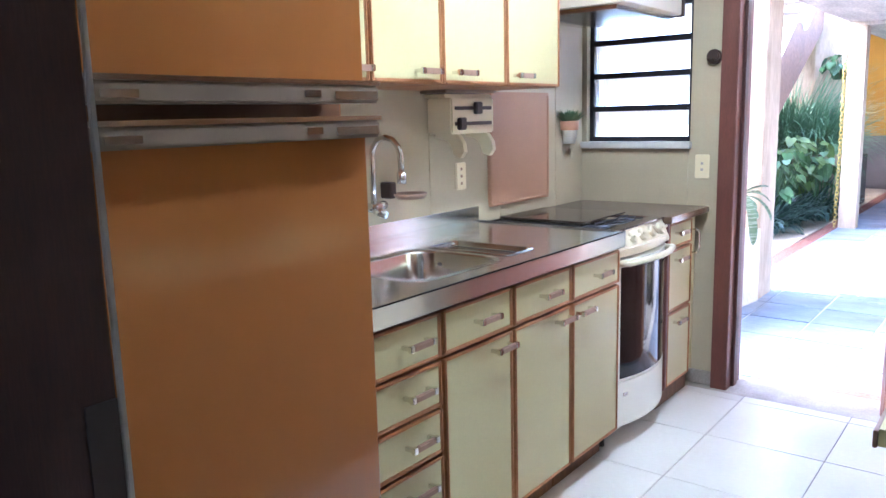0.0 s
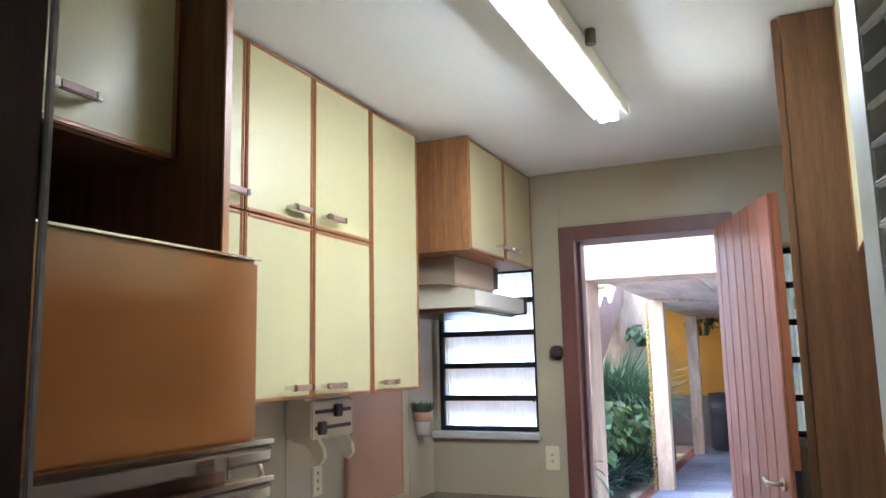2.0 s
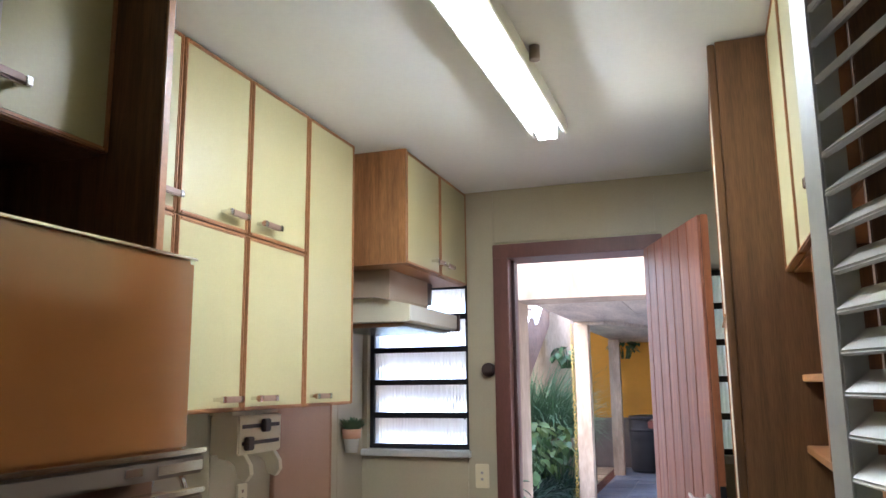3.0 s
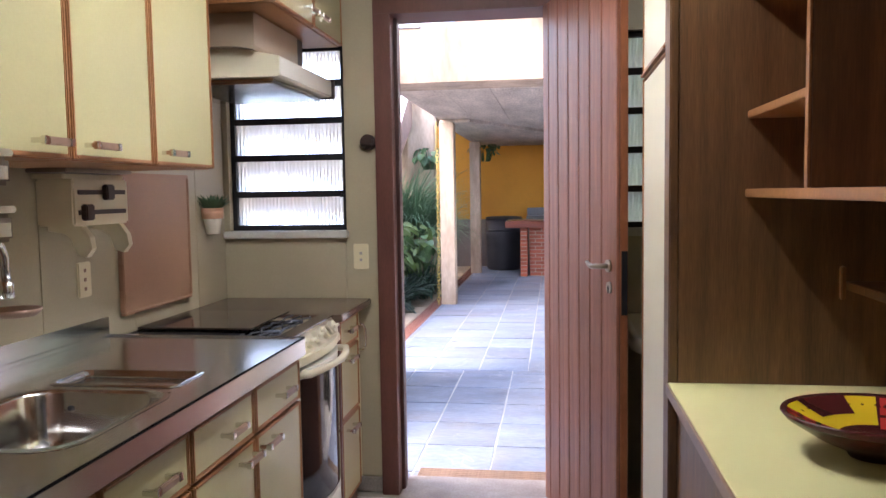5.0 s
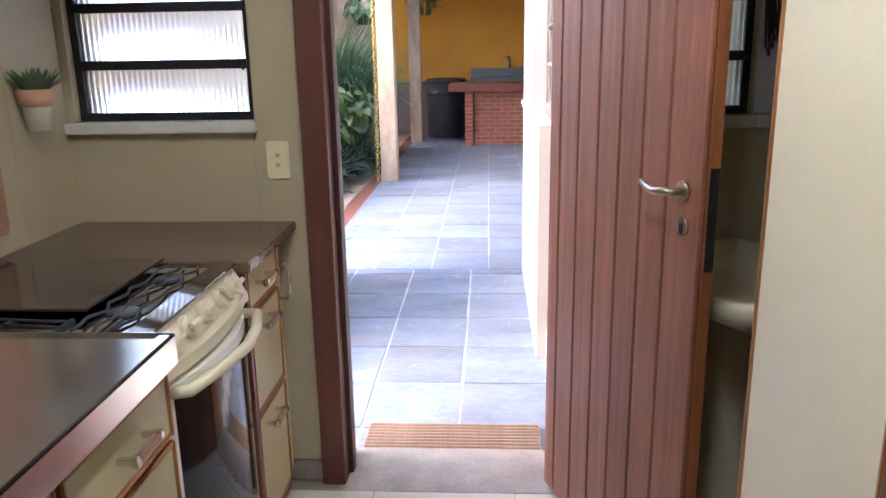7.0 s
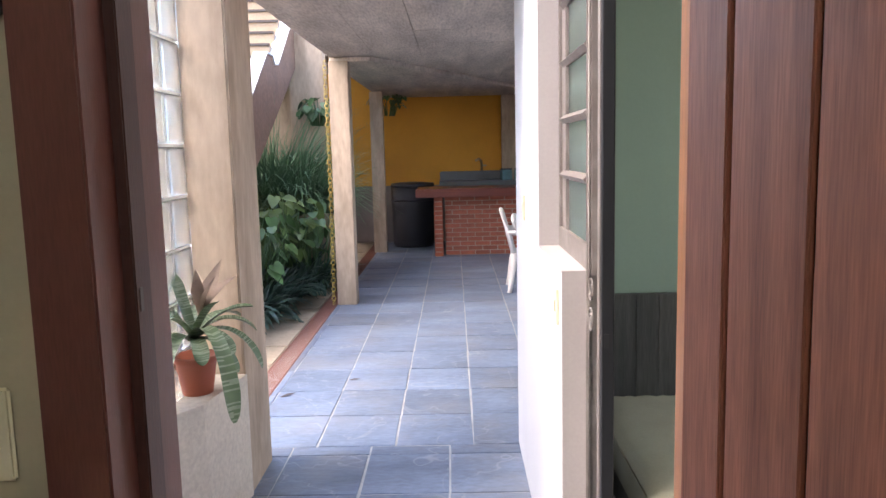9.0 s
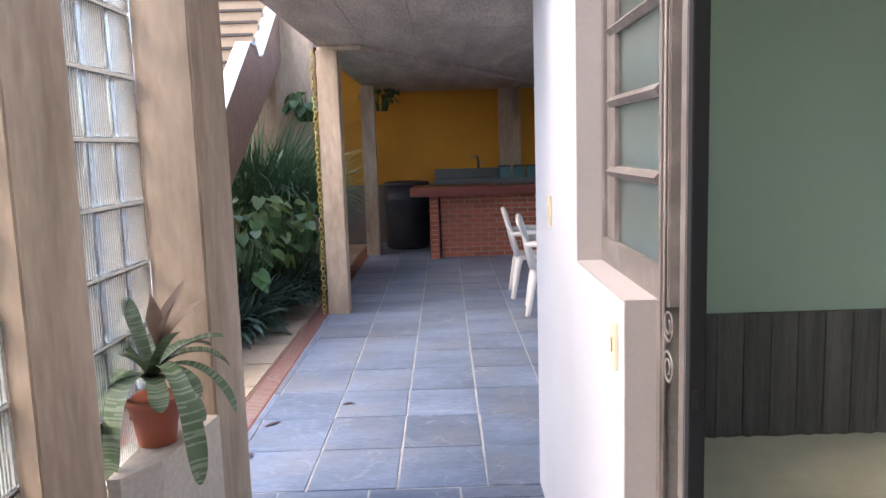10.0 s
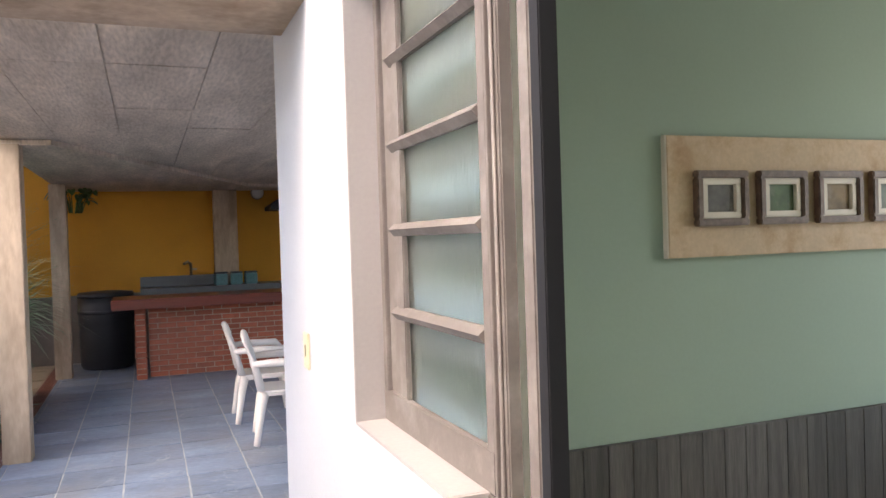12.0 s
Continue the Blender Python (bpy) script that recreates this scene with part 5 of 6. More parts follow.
pl = thing("plant_block", (-1.8, 5.9, PZ), "low cast concrete block beside the glass bricks", "block")
part("block", prism([(-1.868, 5.66), (-1.83, 5.665), (-1.75, 5.80), (-1.69, 6.214), (-1.868, 6.214)], "z", PZ, 0.435), M_BLOCK, pl)

# slab over the patio, cast on boards
zs0 = 2.345
slab = bm_new()
x = -1.96
rngs = random.Random(7)
while x < 3.5:
    w = 0.46
    y = 6.631
    while y < 16.0:
        h = min(rngs.choice((1.22, 1.6, 2.0)), 16.0 - y)
        dzz = rngs.uniform(-0.003, 0.003)
        add_box(slab, x + 0.003, x + w - 0.003, y + 0.003, y + h - 0.003, zs0 + dzz, zs0 + 0.03)
        y += h
    x += w
add_box(slab, -1.962, 3.6, 6.631, 16.0, zs0 + 0.012, zs0 + 0.22)
solid("patio_ceiling", slab, M_SLAB, "board marked concrete slab over the patio", "ceiling")
solid("slab_drop", prism([(-1.76, 10.62), (-1.55, 10.62), (0.5, 15.1), (3.5, 15.6), (3.5, 15.99), (-1.955, 15.99), (-1.955, 10.62)], "z", 2.30, 2.341), M_SLAB, "slightly lower part of the concrete slab", "ceiling")

solid("post_1", box(-1.958, -1.762, 10.55, 10.75, PZ - 0.02, 2.3, 0.008), M_CONC, "pale concrete post beside the drain", "post")
solid("post_2", box(-1.99, -1.80, 14.55, 14.74, PZ - 0.02, 2.30, 0.008), M_CONC, "concrete post near the far wall", "post")
solid("pillar_3", box(0.07, 0.41, 15.80, 15.995, PZ - 0.02, 2.30, 0.006), M_CONC, "grey concrete pilaster on the ochre wall", "pillar")
yw = solid("wall_far", box(-6.0, 3.6, 16.0, 16.2, 0.82, 3.2), M_YELLOW, "ochre painted garden wall", "wall")
solid("wall_far_base", box(-6.0, 3.6, 15.985, 16.19, PZ - 0.05, 0.8195), M_GREYBAND, "grey rendered base of the ochre wall", "wall")
solid("wall_right", box(3.6, 3.75, 12.4, 16.2, PZ - 0.05, 2.9), M_PLASTER, "plain patio side wall", "wall")
solid("wall_garden", box(-6.15, -6.0, 3.9, 16.2, PZ - 0.05, 2.2), M_PLASTER, "pale garden boundary wall", "wall")

# glass bricks between the pillars
gw = thing("glass_brick_wall", (-1.92, 5.93, PZ), "glass brick screen between concrete pillars", "screen", kind="structure")
bs_, bh_, gp = 0.200, 0.2155, 0.006
zk = [0.375 + bh_ * k for k in range(10)]


def brick_face(bm, x_in, x_out, ribs, upright):
    """One pressed glass plate: a smooth border round a ribbed field."""
    a, b, m_ = bs_ - 2 * gp, bh_ - 2 * gp, 0.016
    s_ = 1 if x_out > x_in else -1
    n_ = ribs * 4
    u1, v1 = (a, b) if upright else (b, a)
    us = [0.0, m_] + [m_ + (u1 - 2 * m_) * j / n_ for j in range(1, n_)] + [u1 - m_, u1]
    hs = [0.0] * 2 + [0.0026 * math.sin(math.pi * j / 2) for j in range(1, n_)] + [0.0] * 2
    rows = []
    for v in (0.0, m_, v1 - m_, v1):
        flat = v in (0.0, v1)
        rows.append([bm.verts.new((x_out + s_ * (0 if flat else h), *((u, v) if upright else (v, u)))) for u, h in zip(us, hs)])
    for p, q in zip(rows, rows[1:]):
        for j in range(len(us) - 1):
            bm.faces.new((p[j], p[j + 1], q[j + 1], q[j])).smooth = True
    back_ = [bm.verts.new((x_in, y, z)) for y, z in ((0, 0), (a, 0), (a, b), (0, b))]
    bm.faces.new(back_)
    k0, k1, k2, k3 = back_ if upright else (back_[0], back_[3], back_[2], back_[1])
    bm.faces.new(rows[0] + [k1, k0])
    bm.faces.new([r[-1] for r in rows] + [k2, k1])
    bm.faces.new(rows[-1][::-1] + [k3, k2])
    bm.faces.new([r[0] for r in rows][::-1] + [k0, k3])
    bmesh.ops.recalc_face_normals(bm, faces=bm.faces)
    return bm


def brick_rim():
    """The glass sides that join the two plates."""
    bm, a, b, w = bm_new(), bs_ - 2 * gp, bh_ - 2 * gp, 0.007
    for y0, y1, z0, z1 in ((0, a, 0, w), (0, a, b - w, b), (0, w, w, b - w), (a - w, a, w, b - w)):
        add_box(bm, -0.0275, 0.0275, y0, y1, z0, z1)
    return bm


gb_rim = mesh_of(brick_rim(), "glass_brick", M_GLASSB)
gb_front = mesh_of(brick_face(bm_new(), 0.028, 0.035, 10, True), "plate", M_GLASSB)
gb_back = mesh_of(brick_face(bm_new(), -0.028, -0.035, 13, False), "plate", M_GLASSB)
mort = bm_new()
for y_end, count in ((6.213, 3), (5.277, 2)):
    ys = [y_end - bs_ * (k + 1) for k in range(count)]
    for y in ys:
        for z in zk:
            o = piece("glass_brick", gb_rim, gw, (-1.935, y + gp, z + gp))
            o.visible_shadow = False
            for me in (gb_front, gb_back):
                r_ = new("plate", me)
                r_.parent = o
                r_.visible_shadow = False
    for z in zk + [zk[-1] + bh_]:
        add_box(mort, -1.963, -1.907, ys[-1], y_end, z - gp * 0.9, z + gp * 0.9)
    for y in ys + [y_end]:
        add_box(mort, -1.961, -1.909, y - gp * 0.9, y + gp * 0.9, zk[0], zk[-1] + bh_)
part("mortar", mort, M_SHUTTER, gw, "pale mortar joints")
part("kerb", box(-2.0, -1.87, 5.612, 6.213, PZ, 0.369), M_CONC, gw)
part("kerb", box(-2.0, -1.87, 4.875, 5.278, PZ, 0.369), M_CONC, gw)

# bromeliad
br = thing("bromeliad_pot", (-1.87, 5.98, 0.436), "striped bromeliad in a terracotta pot on the concrete block", "potted plant")
part("pot", lathe([(0.0, 0.0), (0.062, 0.0), (0.082, 0.135), (0.09, 0.137), (0.092, 0.16), (0.082, 0.16), (0.075, 0.13), (0.0, 0.125)], (-1.825, 5.96, 0.436), 28), M_TERRA, br)
C0 = Vector((-1.825, 5.95, 0.655))
for ang, el, ln_, w, dr_ in ((-104, 1.1, 0.46, 0.085, 4.6), (-48, 1.4, 0.58, 0.068, 4.2), (-40, 0.5, 0.34, 0.046, 1.5), (186, 0.5, 0.30, 0.048, 0.8), (202, 0.6, 0.28, 0.066, 2.2),
                             (168, 1.5, 0.32, 0.042, 0.7), (150, 3.2, 0.30, 0.06, 0.4), (12, 1.5, 0.29, 0.066, 1.3), (-6, 1.1, 0.38, 0.058, 2.8), (-130, 0.7, 0.20, 0.075, 1.3),
                             (-118, 1.8, 0.17, 0.055, 0.9), (-30, 1.0, 0.25, 0.085, 2.2), (22, 1.5, 0.30, 0.07, 2.2), (62, 1.3, 0.30, 0.06, 1.7), (112, 1.3, 0.28, 0.055, 1.3),
                             (-62, 0.7, 0.22, 0.064, 2.0), (-160, 0.5, 0.20, 0.06, 1.2), (-20, 2.4, 0.22, 0.07, 1.0)):
    a = radians(ang)
    lf = part("leaf", blade(bm_new(), C0, (math.cos(a), math.sin(a), el), ln_, w, dr_, 80, 0.0, 0.35, True), M_FUNGI, br)
    lf.data.materials.append(M_BAND)
    bands = [rng.random() < 0.38 for _ in range(90)]
    for f in lf.data.polygons:
        f.material_index = 1 if bands[f.index // 2] and rng.random() < 0.9 else 0
for ang, el, ln_ in ((0, 1.6, 0.22), (-40, 2.2, 0.20), (60, 2.6, 0.24), (-80, 3.0, 0.22)):
    a = radians(ang)
    part("dry_leaf", blade(bm_new(), C0 + Vector((0.045, -0.01, 0.12)), (math.cos(a), math.sin(a), el), ln_, 0.06, 0.6, 6, 0.7, 0.5), M_DRYLEAF, br, "dry brown bract")

# chain and drain
chm = bm_new()
cz = 2.28
k = 0
while cz > PZ + 0.02:
    c = Vector((-1.995 + 0.012 * math.sin(cz * 1.3), 10.56, cz))
    s = Vector((1, 0, 0)) if k % 2 else Vector((0.3, 0.95, 0))
    pts = [c + s * 0.019 * math.cos(a) + Vector((0, 0, 0.030 * math.sin(a))) for a in (2 * math.pi * j / 10 for j in range(10))]
    tube(pts, 0.0048, 5, chm, closed=True)
    cz -= 0.046
    k += 1
solid("rain_chain", chm, M_CHAIN, "yellow painted chain hanging beside the concrete post", "chain", kind="thing")
dg = thing("drain_grating", (-2.04, 9.5, PZ), "rust red slotted drain cover along the slates", "drain")
part("rail", add_box(add_box(bm_new(), -2.11, -2.098, 6.9, 15.9, PZ - 0.03, PZ - 0.001), -1.974, -1.962, 6.9, 15.9, PZ - 0.03, PZ - 0.001), M_DRAIN, dg)
part("channel", box(-2.098, -1.974, 6.9, 15.9, PZ - 0.03, PZ - 0.02), M_BLACK, dg)
gm = mesh_of(box(0, 0.124, 0, 0.011, 0, 0.012), "slat", M_DRAIN)
for k in range(250):
    piece("slat", gm, dg, (-2.098, 6.9 + k * 0.0255, PZ - 0.014))
bm = bm_new()
for k in range(100):
    add_box(bm, -2.098, -1.974, 13.28 + k * 0.0255, 13.296 + k * 0.0255, PZ - 0.014, PZ - 0.002)
tagged(part("far_slats", bm, M_DRAIN, dg), kind="stuff")

# ribbed mat outside the door
mt = thing("door_mat", (-0.8, 4.24, PZ), "brown ribbed door mat outside the threshold", "mat")
part("base", add_box(bm_new(), -1.17, -0.46, 4.04, 4.40, PZ - 0.002, PZ + 0.012), M_MAT, mt)
rm = mesh_of(box(0, 0.70, 0, 0.014, 0, 0.012, 0.003), "rib", M_MAT)
for k in range(14):
    piece("rib", rm, mt, (-1.165, 4.045 + k * 0.0255, PZ + 0.0125))

# stairs and garden
stc = thing("garden_stair", (-3.3, 11, PZ), "concrete garden stair with white topped parapets", "stair", kind="structure")
for i in range(26):
    y, z = 8.15 + 0.26 * i, PZ + 0.175 * i
    part("tread", add_box(bm_new(), -3.75, -2.872, y, y + 0.30, z + 0.02, z + 0.175, 0.004), M_TREAD, stc)
    part("nosing", add_box(bm_new(), -3.75, -2.872, y - 0.025, y + 0.03, z + 0.1752, z + 0.205, 0.003), M_NOSING, stc, "dark tread edge")
par = [(8.2, 0.30), (11.36, 2.49), (11.62, 2.49), (11.72, 2.40), (11.88, 2.42), (12.64, 2.965), (15.0, 4.6), (15.0, 3.65), (9.97, 0.87), (8.5, PZ), (8.2, PZ)]
for x0, x1 in ((-2.87, -2.75), (-3.872, -3.752)):
    part("parapet", prism(par, "x", x0, x1), M_CONC_DARK if x0 > -3 else M_PLASTER, stc, "weathered concrete parapet")
for (ya, za), (yb, zb) in zip(par[:5], par[1:6]):
    part("coping", prism([(ya, za + 0.001), (yb, zb + 0.001), (yb, zb + 0.02), (ya, za + 0.02)], "x", -2.885, -2.735), M_PLASTER, stc, "white top")
part("coping", prism([(12.64, 2.966), (15.0, 4.601), (15.0, 4.621), (12.64, 2.986)], "x", -2.885, -2.735), M_PLASTER, stc)
solid("garden_column", box(-2.84, -2.40, 12.9, 13.15, PZ, 3.0, 0.01), M_CONC, "stained concrete column in the garden", "pillar")
# added wall, hides the bright ochre where the stair leaves only darkness
solid("retaining_wall", box(-6.0, -2.41, 13.152, 13.30, PZ, 2.6), M_CONC, "concrete wall added to close the dark space under the stair", "wall")
# unseen slab, added so the ochre wall behind the garden falls in shade
solid("upper_landing", box(-6.0, -1.965, 13.6, 15.98, 2.72, 2.86), M_CONC, "unseen concrete landing added to shade the garden corner", "slab")
solid("planter_wall", box(-3.6, -2.16, 11.75, 11.9, PZ, 0.70, 0.015), M_SAND, "low sandstone planter wall", "planter")
solid("planter_soil", box(-3.6, -2.16, 11.9, 13.6, PZ, 0.62), M_SOIL, "dark soil in the raised planter", "soil")
solid("garden_soil", prism([(-6, 7.0), (-2.575, 7.0), (-2.575, 11.75), (-6, 11.75)], "z", PZ - 0.03, PZ + 0.02), M_SOIL, "dark soil of the flower bed", "soil")

# bar, counter and the things there
bar = thing("bar_counter", (0.5, 14.3, PZ), "red brick bar with a thick dark red wooden top", "bar")
part("top", box(-1.30, 2.3, 13.80, 14.62, 0.735, 0.858, 0.012), M_BARTOP, bar, "varnished dark red wooden top")
part("core", box(-0.89, 2.2, 14.105, 14.40, PZ, 0.7345), M_JOINT, bar)
part("pier_core", box(-1.032, -0.932, 13.955, 14.40, PZ, 0.7345), M_JOINT, bar)
b_full = mesh_of(box(0.0, 0.208, -0.012, 0.0, 0.0, 0.055, 0.003), "brick", M_BRICK)
b_half = mesh_of(box(0.0, 0.096, -0.012, 0.0, 0.0, 0.055, 0.003), "brick", M_BRICK)
b_pier = mesh_of(box(0.0, 0.122, -0.012, 0.0, 0.0, 0.055, 0.003), "brick", M_BRICK)
b_side = mesh_of(box(-0.012, 0.0, 0.0, 0.21, 0.0, 0.055, 0.003), "brick", M_BRICK)
for c in range(13):
    z = PZ + 0.008 + c * 0.0665
    for k in range(12):
        x = -0.89 + k * 0.22 - 0.11 * (c % 2)
        if x < -0.895:
            piece("brick", b_half, bar, (-0.885, 14.104, z))
            continue
        piece("brick", b_full, bar, (x + 0.005, 14.104, z))
    piece("brick", b_pier, bar, (-1.043, 13.954, z))
    for s in range(2):
        piece("brick", b_side, bar, (-1.033, 13.958 + 0.22 * s, z))
        o = piece("brick", b_side, bar, (-0.919, 13.958 + 0.22 * s, z))
bk = thing("back_counter", (0.8, 15.6, PZ), "grey stone counter with an upstand along the ochre wall", "counter")
part("base", box(-0.90, 3.3, 15.25, 15.79, PZ, 0.80), M_GREYBAND, bk)
part("top", box(-0.98, 3.3, 15.20, 15.795, 0.801, 0.905, 0.008), M_GREYTOP, bk)
part("upstand", box(-0.98, 0.06, 15.70, 15.795, 0.906, 1.05, 0.006), M_GREYTOP, bk)
tp = thing("garden_tap", (-0.28, 15.7, 1.05), "aged brass tap over the grey counter", "tap")
part("stem", tube([(-0.28, 15.74, 1.051), (-0.28, 15.74, 1.16), (-0.29, 15.70, 1.22), (-0.33, 15.66, 1.25), (-0.38, 15.62, 1.22)], 0.02, 8), M_BRASS, tp)
part("handle", add_box(bm_new(), -0.26, -0.20, 15.73, 15.75, 1.12, 1.15, 0.004), M_BRASS, tp)
tin = thing("tin_box", (0, 0, 0), "teal tin with a dark picture on the back counter", "tin", "tins on the counter")
part("body", add_box(bm_new(), -0.085, 0.085, -0.06, 0.06, 0.0005, 0.16, 0.01), M_TEAL, tin)
part("lid", add_box(bm_new(), -0.088, 0.088, -0.063, 0.063, 0.161, 0.185, 0.008), M_TANK, tin)
for k, (x, y) in enumerate(((0.10, 15.32), (0.32, 15.33), (0.52, 15.31))):
    m = pose(x, y, 0.9055, 0, 0, (12, -6, 4)[k])
    if k:
        copy_thing(tin, m)
    else:
        tin.matrix_world = m
dm = thing("water_drum", (-1.42, 15.35, PZ), "dark grey plastic drum with a lid", "drum")
part("body", lathe([(0.0, 0.0), (0.31, 0.0), (0.335, 0.05), (0.345, 0.5), (0.335, 0.55), (0.35, 0.6), (0.35, 0.96)], (-1.42, 15.35, PZ), 36), M_TANK, dm)
part("lid", lathe([(0.352, 0.962), (0.356, 0.99), (0.345, 1.02), (0.20, 1.035), (0.0, 1.04)], (-1.42, 15.35, PZ), 36), M_TANK, dm)
part("body_band", lathe([(0.351, 0.74), (0.36, 0.75), (0.36, 0.78), (0.351, 0.79)], (-1.42, 15.35, PZ), 36), M_TANK, dm)
wl_ = thing("wall_light", (0.74, 15.98, 2.26), "round white bulkhead light on the ochre wall", "wall light")
part("base", tube([(0.74, 15.999, 2.26), (0.74, 15.95, 2.26)], 0.10, 20), M_GREYPL, wl_)
bm = lathe([(0.095, 0.0), (0.085, 0.05), (0.05, 0.08), (0.0, 0.09)], (0, 0, 0), 20)
bm.transform(pose(0.74, 15.95, 2.26, 90, 0, 0))
part("globe", bm, M_WHITE, wl_)
gh = thing("grill_hood", (1.15, 15.6, 2.0), "dark sheet metal hood over the grill", "hood")
part("hood", prism([(0.85, 1.98), (1.6, 1.98), (1.6, 2.05), (1.35, 2.19), (1.10, 2.19), (0.85, 2.038)], "y", 15.35, 15.99), M_TANK, gh)

# white plastic chairs and table
ch = thing("plastic_chair", (0, 0, 0), "white moulded plastic armchair on the slates", "chair", "plastic chairs")
bm = bm_new()
part("seat", add_box(bm_new(), -0.225, 0.225, -0.22, 0.225, 0.385, 0.43, 0.018), M_PLASTIC, ch)
for k in range(6):
    x = -0.19 + 0.076 * k
    part("back_slat", tube([(x, 0.20, 0.43), (x, 0.25, 0.60), (x * 1.05, 0.31, 0.80)], [0.024, 0.026, 0.024], 6), M_PLASTIC, ch)
part("back_rail", tube([(-0.225, 0.22, 0.44), (-0.235, 0.27, 0.66), (-0.215, 0.32, 0.83), (-0.12, 0.335, 0.875), (0.12, 0.335, 0.875), (0.215, 0.32, 0.83), (0.235, 0.27, 0.66), (0.225, 0.22, 0.44)], 0.027, 8), M_PLASTIC, ch)
for s in (-1, 1):
    part("leg", tube([(s * 0.19, -0.175, 0.415), (s * 0.22, -0.20, 0.30), (s * 0.245, -0.22, 0.12), (s * 0.262, -0.235, 0.0005)], [0.040, 0.035, 0.028, 0.024], 8), M_PLASTIC, ch)
    part("leg", tube([(s * 0.19, 0.185, 0.415), (s * 0.215, 0.215, 0.30), (s * 0.235, 0.245, 0.12), (s * 0.25, 0.265, 0.0005)], [0.040, 0.035, 0.028, 0.024], 8), M_PLASTIC, ch)
    part("armrest", tube([(s * 0.235, -0.19, 0.42), (s * 0.26, -0.20, 0.60), (s * 0.265, -0.15, 0.655), (s * 0.265, 0.1, 0.66), (s * 0.24, 0.27, 0.655)], [0.024, 0.028, 0.033, 0.033, 0.024], 8), M_PLASTIC, ch)
ch.matrix_world = pose(0.17, 10.40, PZ, 0, 0, 84)
copy_thing(ch, pose(0.10, 11.25, PZ, 0, 0, 88))
tb = thing("plastic_table", (0.75, 10.7, PZ), "white plastic garden table with a cloth", "table")
part("tabletop", lathe([(0.0, 0.68), (0.42, 0.68), (0.45, 0.69), (0.45, 0.71), (0.42, 0.715), (0.0, 0.715)], (0.95, 11.0, PZ), 32), M_PLASTIC, tb)
for a in range(4):
    c, s = math.cos(a * 1.571 + 0.78), math.sin(a * 1.571 + 0.78)
    part("leg", tube([(0.95 + 0.3 * c, 11.0 + 0.3 * s, PZ + 0.68), (0.95 + 0.38 * c, 11.0 + 0.38 * s, PZ + 0.0005)], 0.025, 8), M_PLASTIC, tb)


# ---- plants ----
def rush_bush(name, centre, radius, height, count, material, label, seed, width=0.012, droop=1.2):
    r = random.Random(seed)
    t = thing(name, centre, label, "plant")
    bm = bm_new()
    for k in range(count):
        a, q = r.uniform(0, 6.283), math.sqrt(r.random()) * radius * 0.6
        root = Vector(centre) + Vector((q * math.cos(a), q * math.sin(a), 0))
        b = a + r.uniform(-0.8, 0.8)
        blade(bm, root, (math.cos(b) * 0.55, math.sin(b) * 0.55, r.uniform(0.7, 2.2)), height * r.uniform(0.55, 1.1), width * r.uniform(0.7, 1.4), droop * r.uniform(0.4, 1.5), 5, r.uniform(-0.6, 0.6))
    tagged(part("foliage", bm, material, t), kind="stuff")
    return t


def heart_plant(name, centre, radius, height, count, material, label, seed, size=0.2):
    r = random.Random(seed)
    t = thing(name, centre, label, "plant")
    bm, st = bm_new(), bm_new()
    out = [(0, 0.0), (0.30, -0.16), (0.50, 0.05), (0.44, 0.45), (0.22, 0.80), (0.0, 1.05), (-0.22, 0.80), (-0.44, 0.45), (-0.50, 0.05), (-0.30, -0.16)]
    for k in range(count):
        a, q = r.uniform(0, 6.283), math.sqrt(r.random()) * radius
        tip = Vector(centre) + Vector((q * math.cos(a), q * math.sin(a), height * r.uniform(0.45, 1.05)))
        root = Vector(centre) + Vector((0.4 * q * math.cos(a), 0.4 * q * math.sin(a), 0))
        mid = (root + tip) / 2 + Vector((0, 0, 0.08))
        tube([root, mid, tip], [0.008, 0.006, 0.004], 4, st)
        s = size * r.uniform(0.6, 1.25)
        m = Matrix.Translation(tip) @ Matrix.Rotation(a - 1.571 + r.uniform(-0.7, 0.7), 4, "Z") @ Matrix.Rotation(r.uniform(-1.3, -0.3), 4, "X") @ Matrix.Rotation(r.uniform(-0.4, 0.4), 4, "Y")
        c = bm.verts.new(m @ Vector((0, 0.3 * s, -0.04 * s)))
        vs = [bm.verts.new(m @ Vector((x * s, y * s, 0.05 * s * (abs(x) * 2) - 0.12 * s * max(0, y - 0.4)))) for x, y in out]
        for i in range(len(vs)):
            bm.faces.new((c, vs[i], vs[(i + 1) % len(vs)])).smooth = True
    tagged(part("stem", st, material, t), kind="stuff")
    tagged(part("foliage", bm, material, t), kind="stuff")
    return t


rush_bush("rush_bush", (-2.62, 12.2, 0.62), 0.42, 1.2, 1000, M_GRASSY, "tall green rush-like bush in the raised planter", 11, 0.014, 1.6)
rush_bush("rush_bush", (-3.05, 12.35, 0.62), 0.55, 1.65, 1100, M_GRASSY, "tall green rush-like bush in the raised planter", 12, 0.014, 1.4)
rush_bush("rush_bush", (-2.50, 12.6, 0.62), 0.25, 0.9, 450, M_GRASSY, "tall green rush-like bush in the raised planter", 14, 0.014, 1.6)
heart_plant("philodendron", (-2.85, 10.3, PZ), 0.55, 0.95, 120, M_HEART, "philodendron with large heart shaped leaves", 21, 0.14)
heart_plant("philodendron", (-2.75, 11.3, PZ), 0.5, 1.05, 120, M_LIMELEAF, "philodendron with yellowish heart shaped leaves", 22, 0.14)
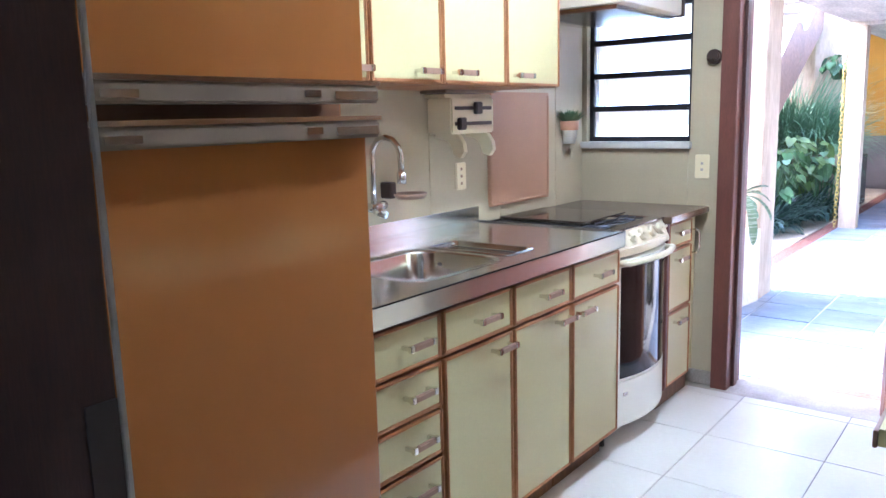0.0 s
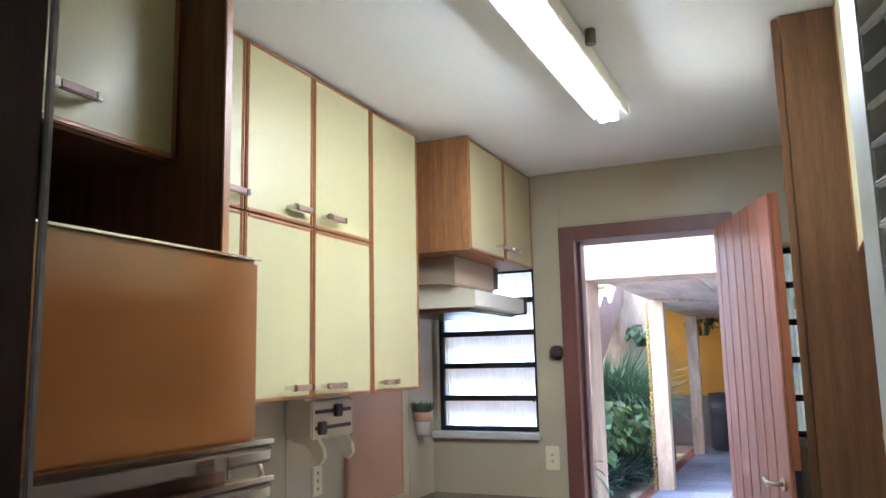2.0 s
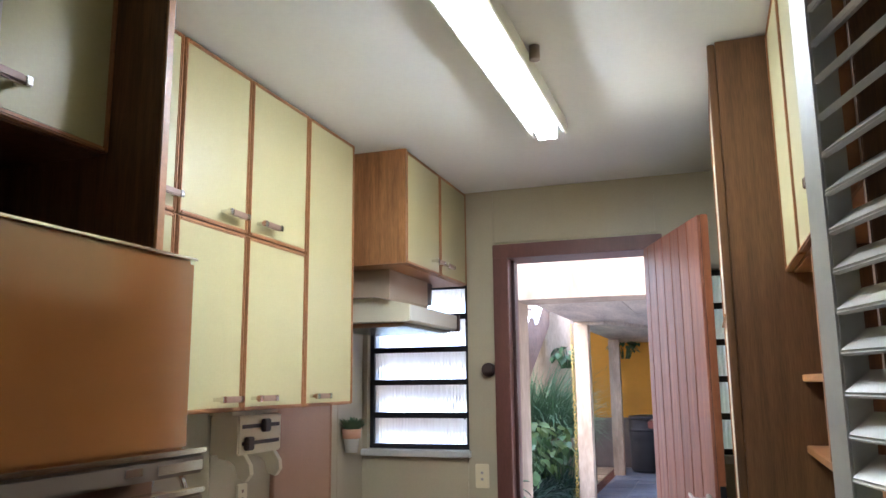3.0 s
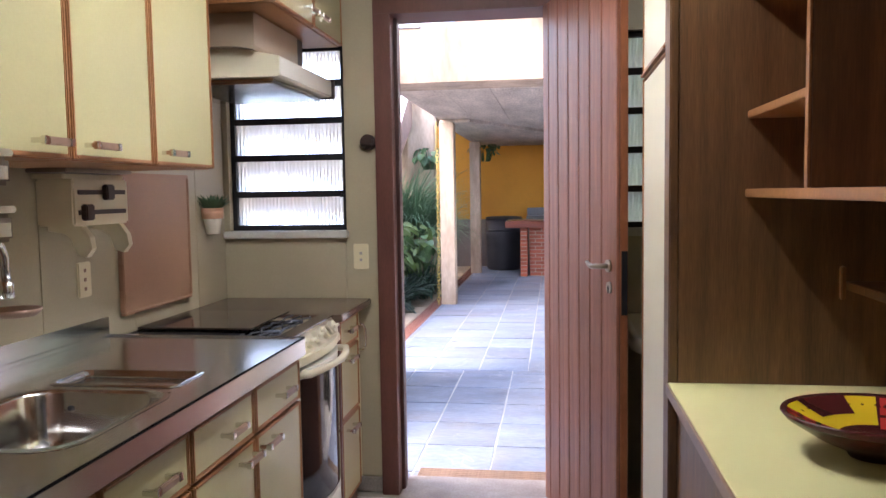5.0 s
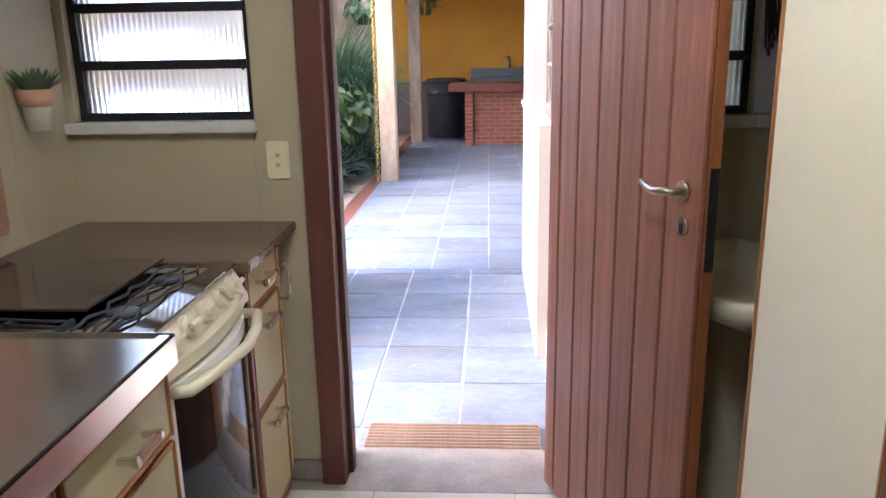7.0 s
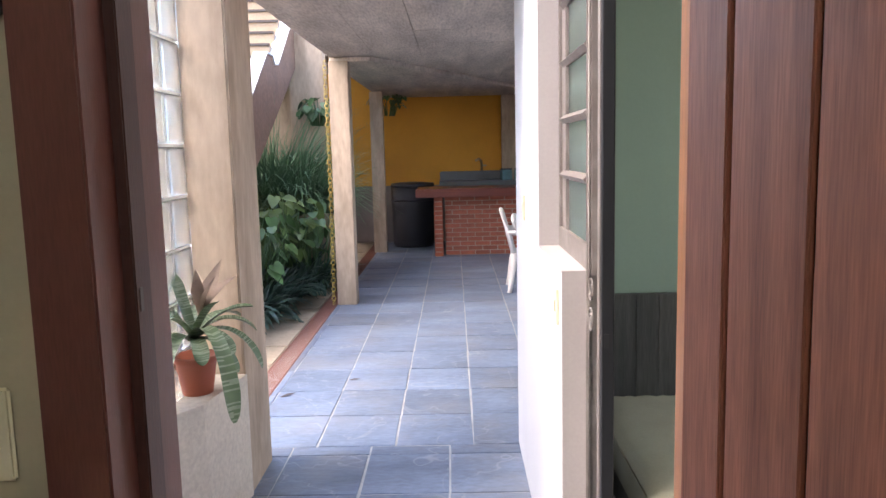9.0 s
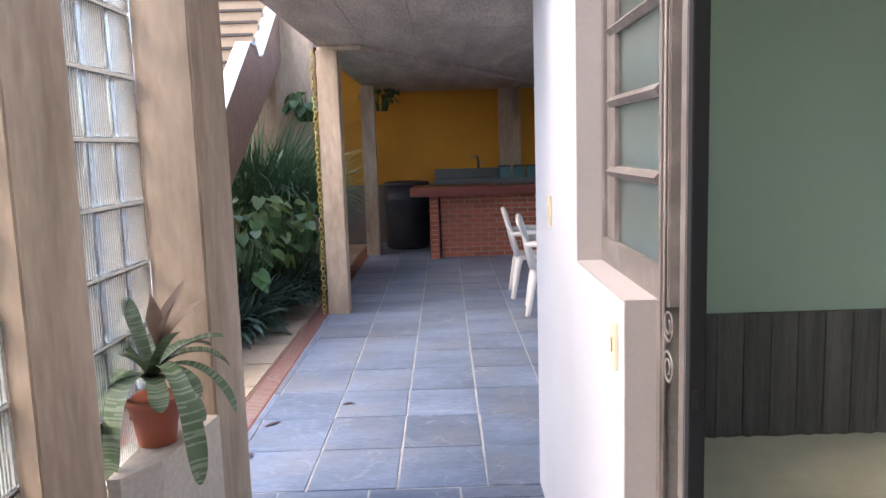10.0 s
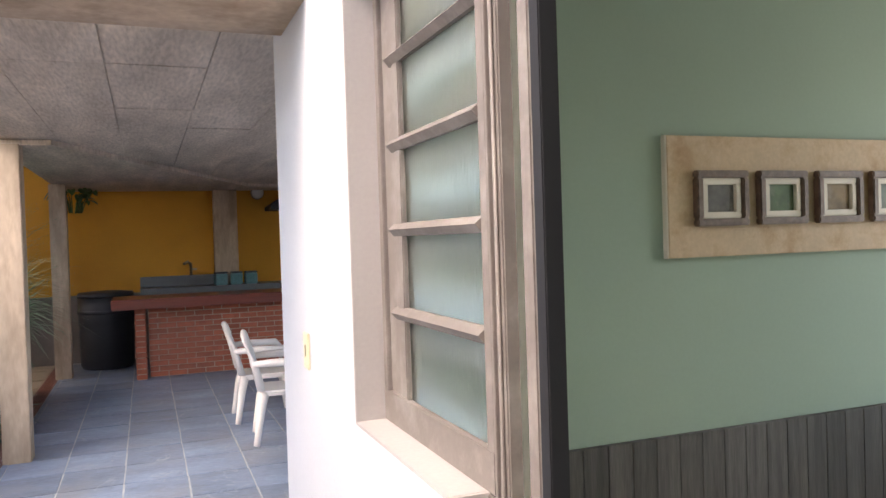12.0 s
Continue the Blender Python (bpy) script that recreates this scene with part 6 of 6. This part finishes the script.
heart_plant("philodendron", (-2.35, 11.45, PZ), 0.35, 0.95, 34, M_HEART, "climbing philodendron beside the planter wall", 23, 0.15)
heart_plant("philodendron", (-3.0, 9.2, PZ), 0.4, 0.75, 30, M_HEART, "philodendron with large heart shaped leaves", 24, 0.2)
for k, (x, y) in enumerate(((-2.72, 9.7), (-2.68, 10.2), (-2.64, 10.7), (-2.58, 11.15), (-2.42, 11.5), (-3.1, 10.2), (-3.0, 9.4))):
    rush_bush("strap_leaf_clump", (x, y, PZ), 0.34, 0.62, 150, M_DARKLEAF, "dark green strap leaved clump in the flower bed", 30 + k, 0.055, 1.7)
rush_bush("ground_cover", (-2.75, 8.9, PZ), 0.35, 0.22, 160, M_HEART, "low green ground cover beside the paving", 41, 0.03, 1.5)
rush_bush("ground_cover", (-2.85, 8.2, PZ), 0.4, 0.22, 160, M_HEART, "low green ground cover beside the paving", 42, 0.03, 1.5)
heart_plant("hanging_vine", (-1.75, 14.9, 1.95), 0.28, 0.3, 26, M_HEART, "small climbing vine on the far post", 43, 0.1)
heart_plant("column_vine", (-2.45, 12.8, 1.75), 0.25, 0.35, 34, M_HEART, "small climbing vine on the garden column", 44, 0.11)

# leaf-shaped blades added in place of dark wet stains
for k, (x, y, ang, ln_) in enumerate(((-1.837, 7.647, 50, 0.12), (-1.444, 7.953, 20, 0.08), (-1.864, 7.182, 75, 0.11))):
    fl_ = thing("fallen_leaf", (x, y, PZ), "leaf-shaped dark mark standing for a wet stain on the slates", "leaf", "fallen leaves")
    a = radians(ang)
    part("leaf", blade(bm_new(), Vector((x - 0.5 * ln_ * math.cos(a), y - 0.5 * ln_ * math.sin(a), PZ + 0.004)), (math.cos(a), math.sin(a), 0.04), ln_, 0.035, 0.05, 8, 0.0, 0.2), M_DARKBR, fl_)

# ---- pieces of floors and pavements ----
fl_ob = bpy.data.objects["floor"]
TS = 0.4605
tm = mesh_of(box(0.0015, TS - 0.0015, 0.0015, TS - 0.0015, -0.006, 0.0, 0.0012), "floor_tile", M_TILE)
for i in range(-2, 4):
    for j in range(0, 8):
        x, y = -1.046 + TS * i, 3.624 - TS * (j + 1)
        if -2.0 < x < 0.45:
            piece("floor_tile", tm, fl_ob, (x, y, 0.0))
sm_ = mesh_of(box(0.0015, TS - 0.0015, 0.0015, 0.076, -0.006, 0.0, 0.0012), "floor_tile", M_TILE)
for i in range(-2, 4):
    piece("floor_tile", sm_, fl_ob, (-1.046 + TS * i, 3.624, 0.0))

pb_ob = bpy.data.objects["patio_bed"]


def slates(x_first, px, y0, rows, py, nx, stagger, seed):
    r = random.Random(seed)
    kinds = []
    for v in range(5):
        bm = box(0.0052, px - 0.0052, 0.0052, py - 0.0052, -0.012, 0.0, 0.002)
        for vert in bm.verts:
            vert.co.x += 0.003 * math.sin(9 * v + 31 * vert.co.y)
            vert.co.y += 0.003 * math.sin(5 * v + 27 * vert.co.x)
        kinds.append(mesh_of(bm, "slate", M_SLATE))
    for i in range(nx):
        off = stagger * (i % 2)
        for j in range(rows):
            piece("slate", kinds[r.randrange(5)], pb_ob, (x_first + i * px, y0 + j * py + off, PZ + r.uniform(-0.0015, 0.0015)))


slates(-2.035, 0.4135, 3.932, 6, 0.4535, 4, 0.0, 3)
slates(-2.035, 0.4135, 6.654, 1, 0.12, 4, 0.0, 4)
slates(-1.961, 0.050, 6.775, 19, 0.4755, 1, 0.0, 6)
slates(-1.915, 0.4155, 6.775, 19, 0.4755, 7, 0.0, 5)
pv = thing("garden_path", (-2.34, 9.5, PZ), "worn sandstone paving strip between drain and flower bed", "pavement", kind="structure")
rp = random.Random(9)
y = 6.7
while y < 15.5:
    l_ = rp.uniform(0.38, 0.62)
    part("paving_stone", add_box(bm_new(), -2.572 + rp.uniform(-0.012, 0.012), -2.116, y + 0.006, y + l_ - 0.006, PZ - 0.03, PZ + rp.uniform(-0.004, 0.004), 0.008), M_SAND, pv)
    y += l_
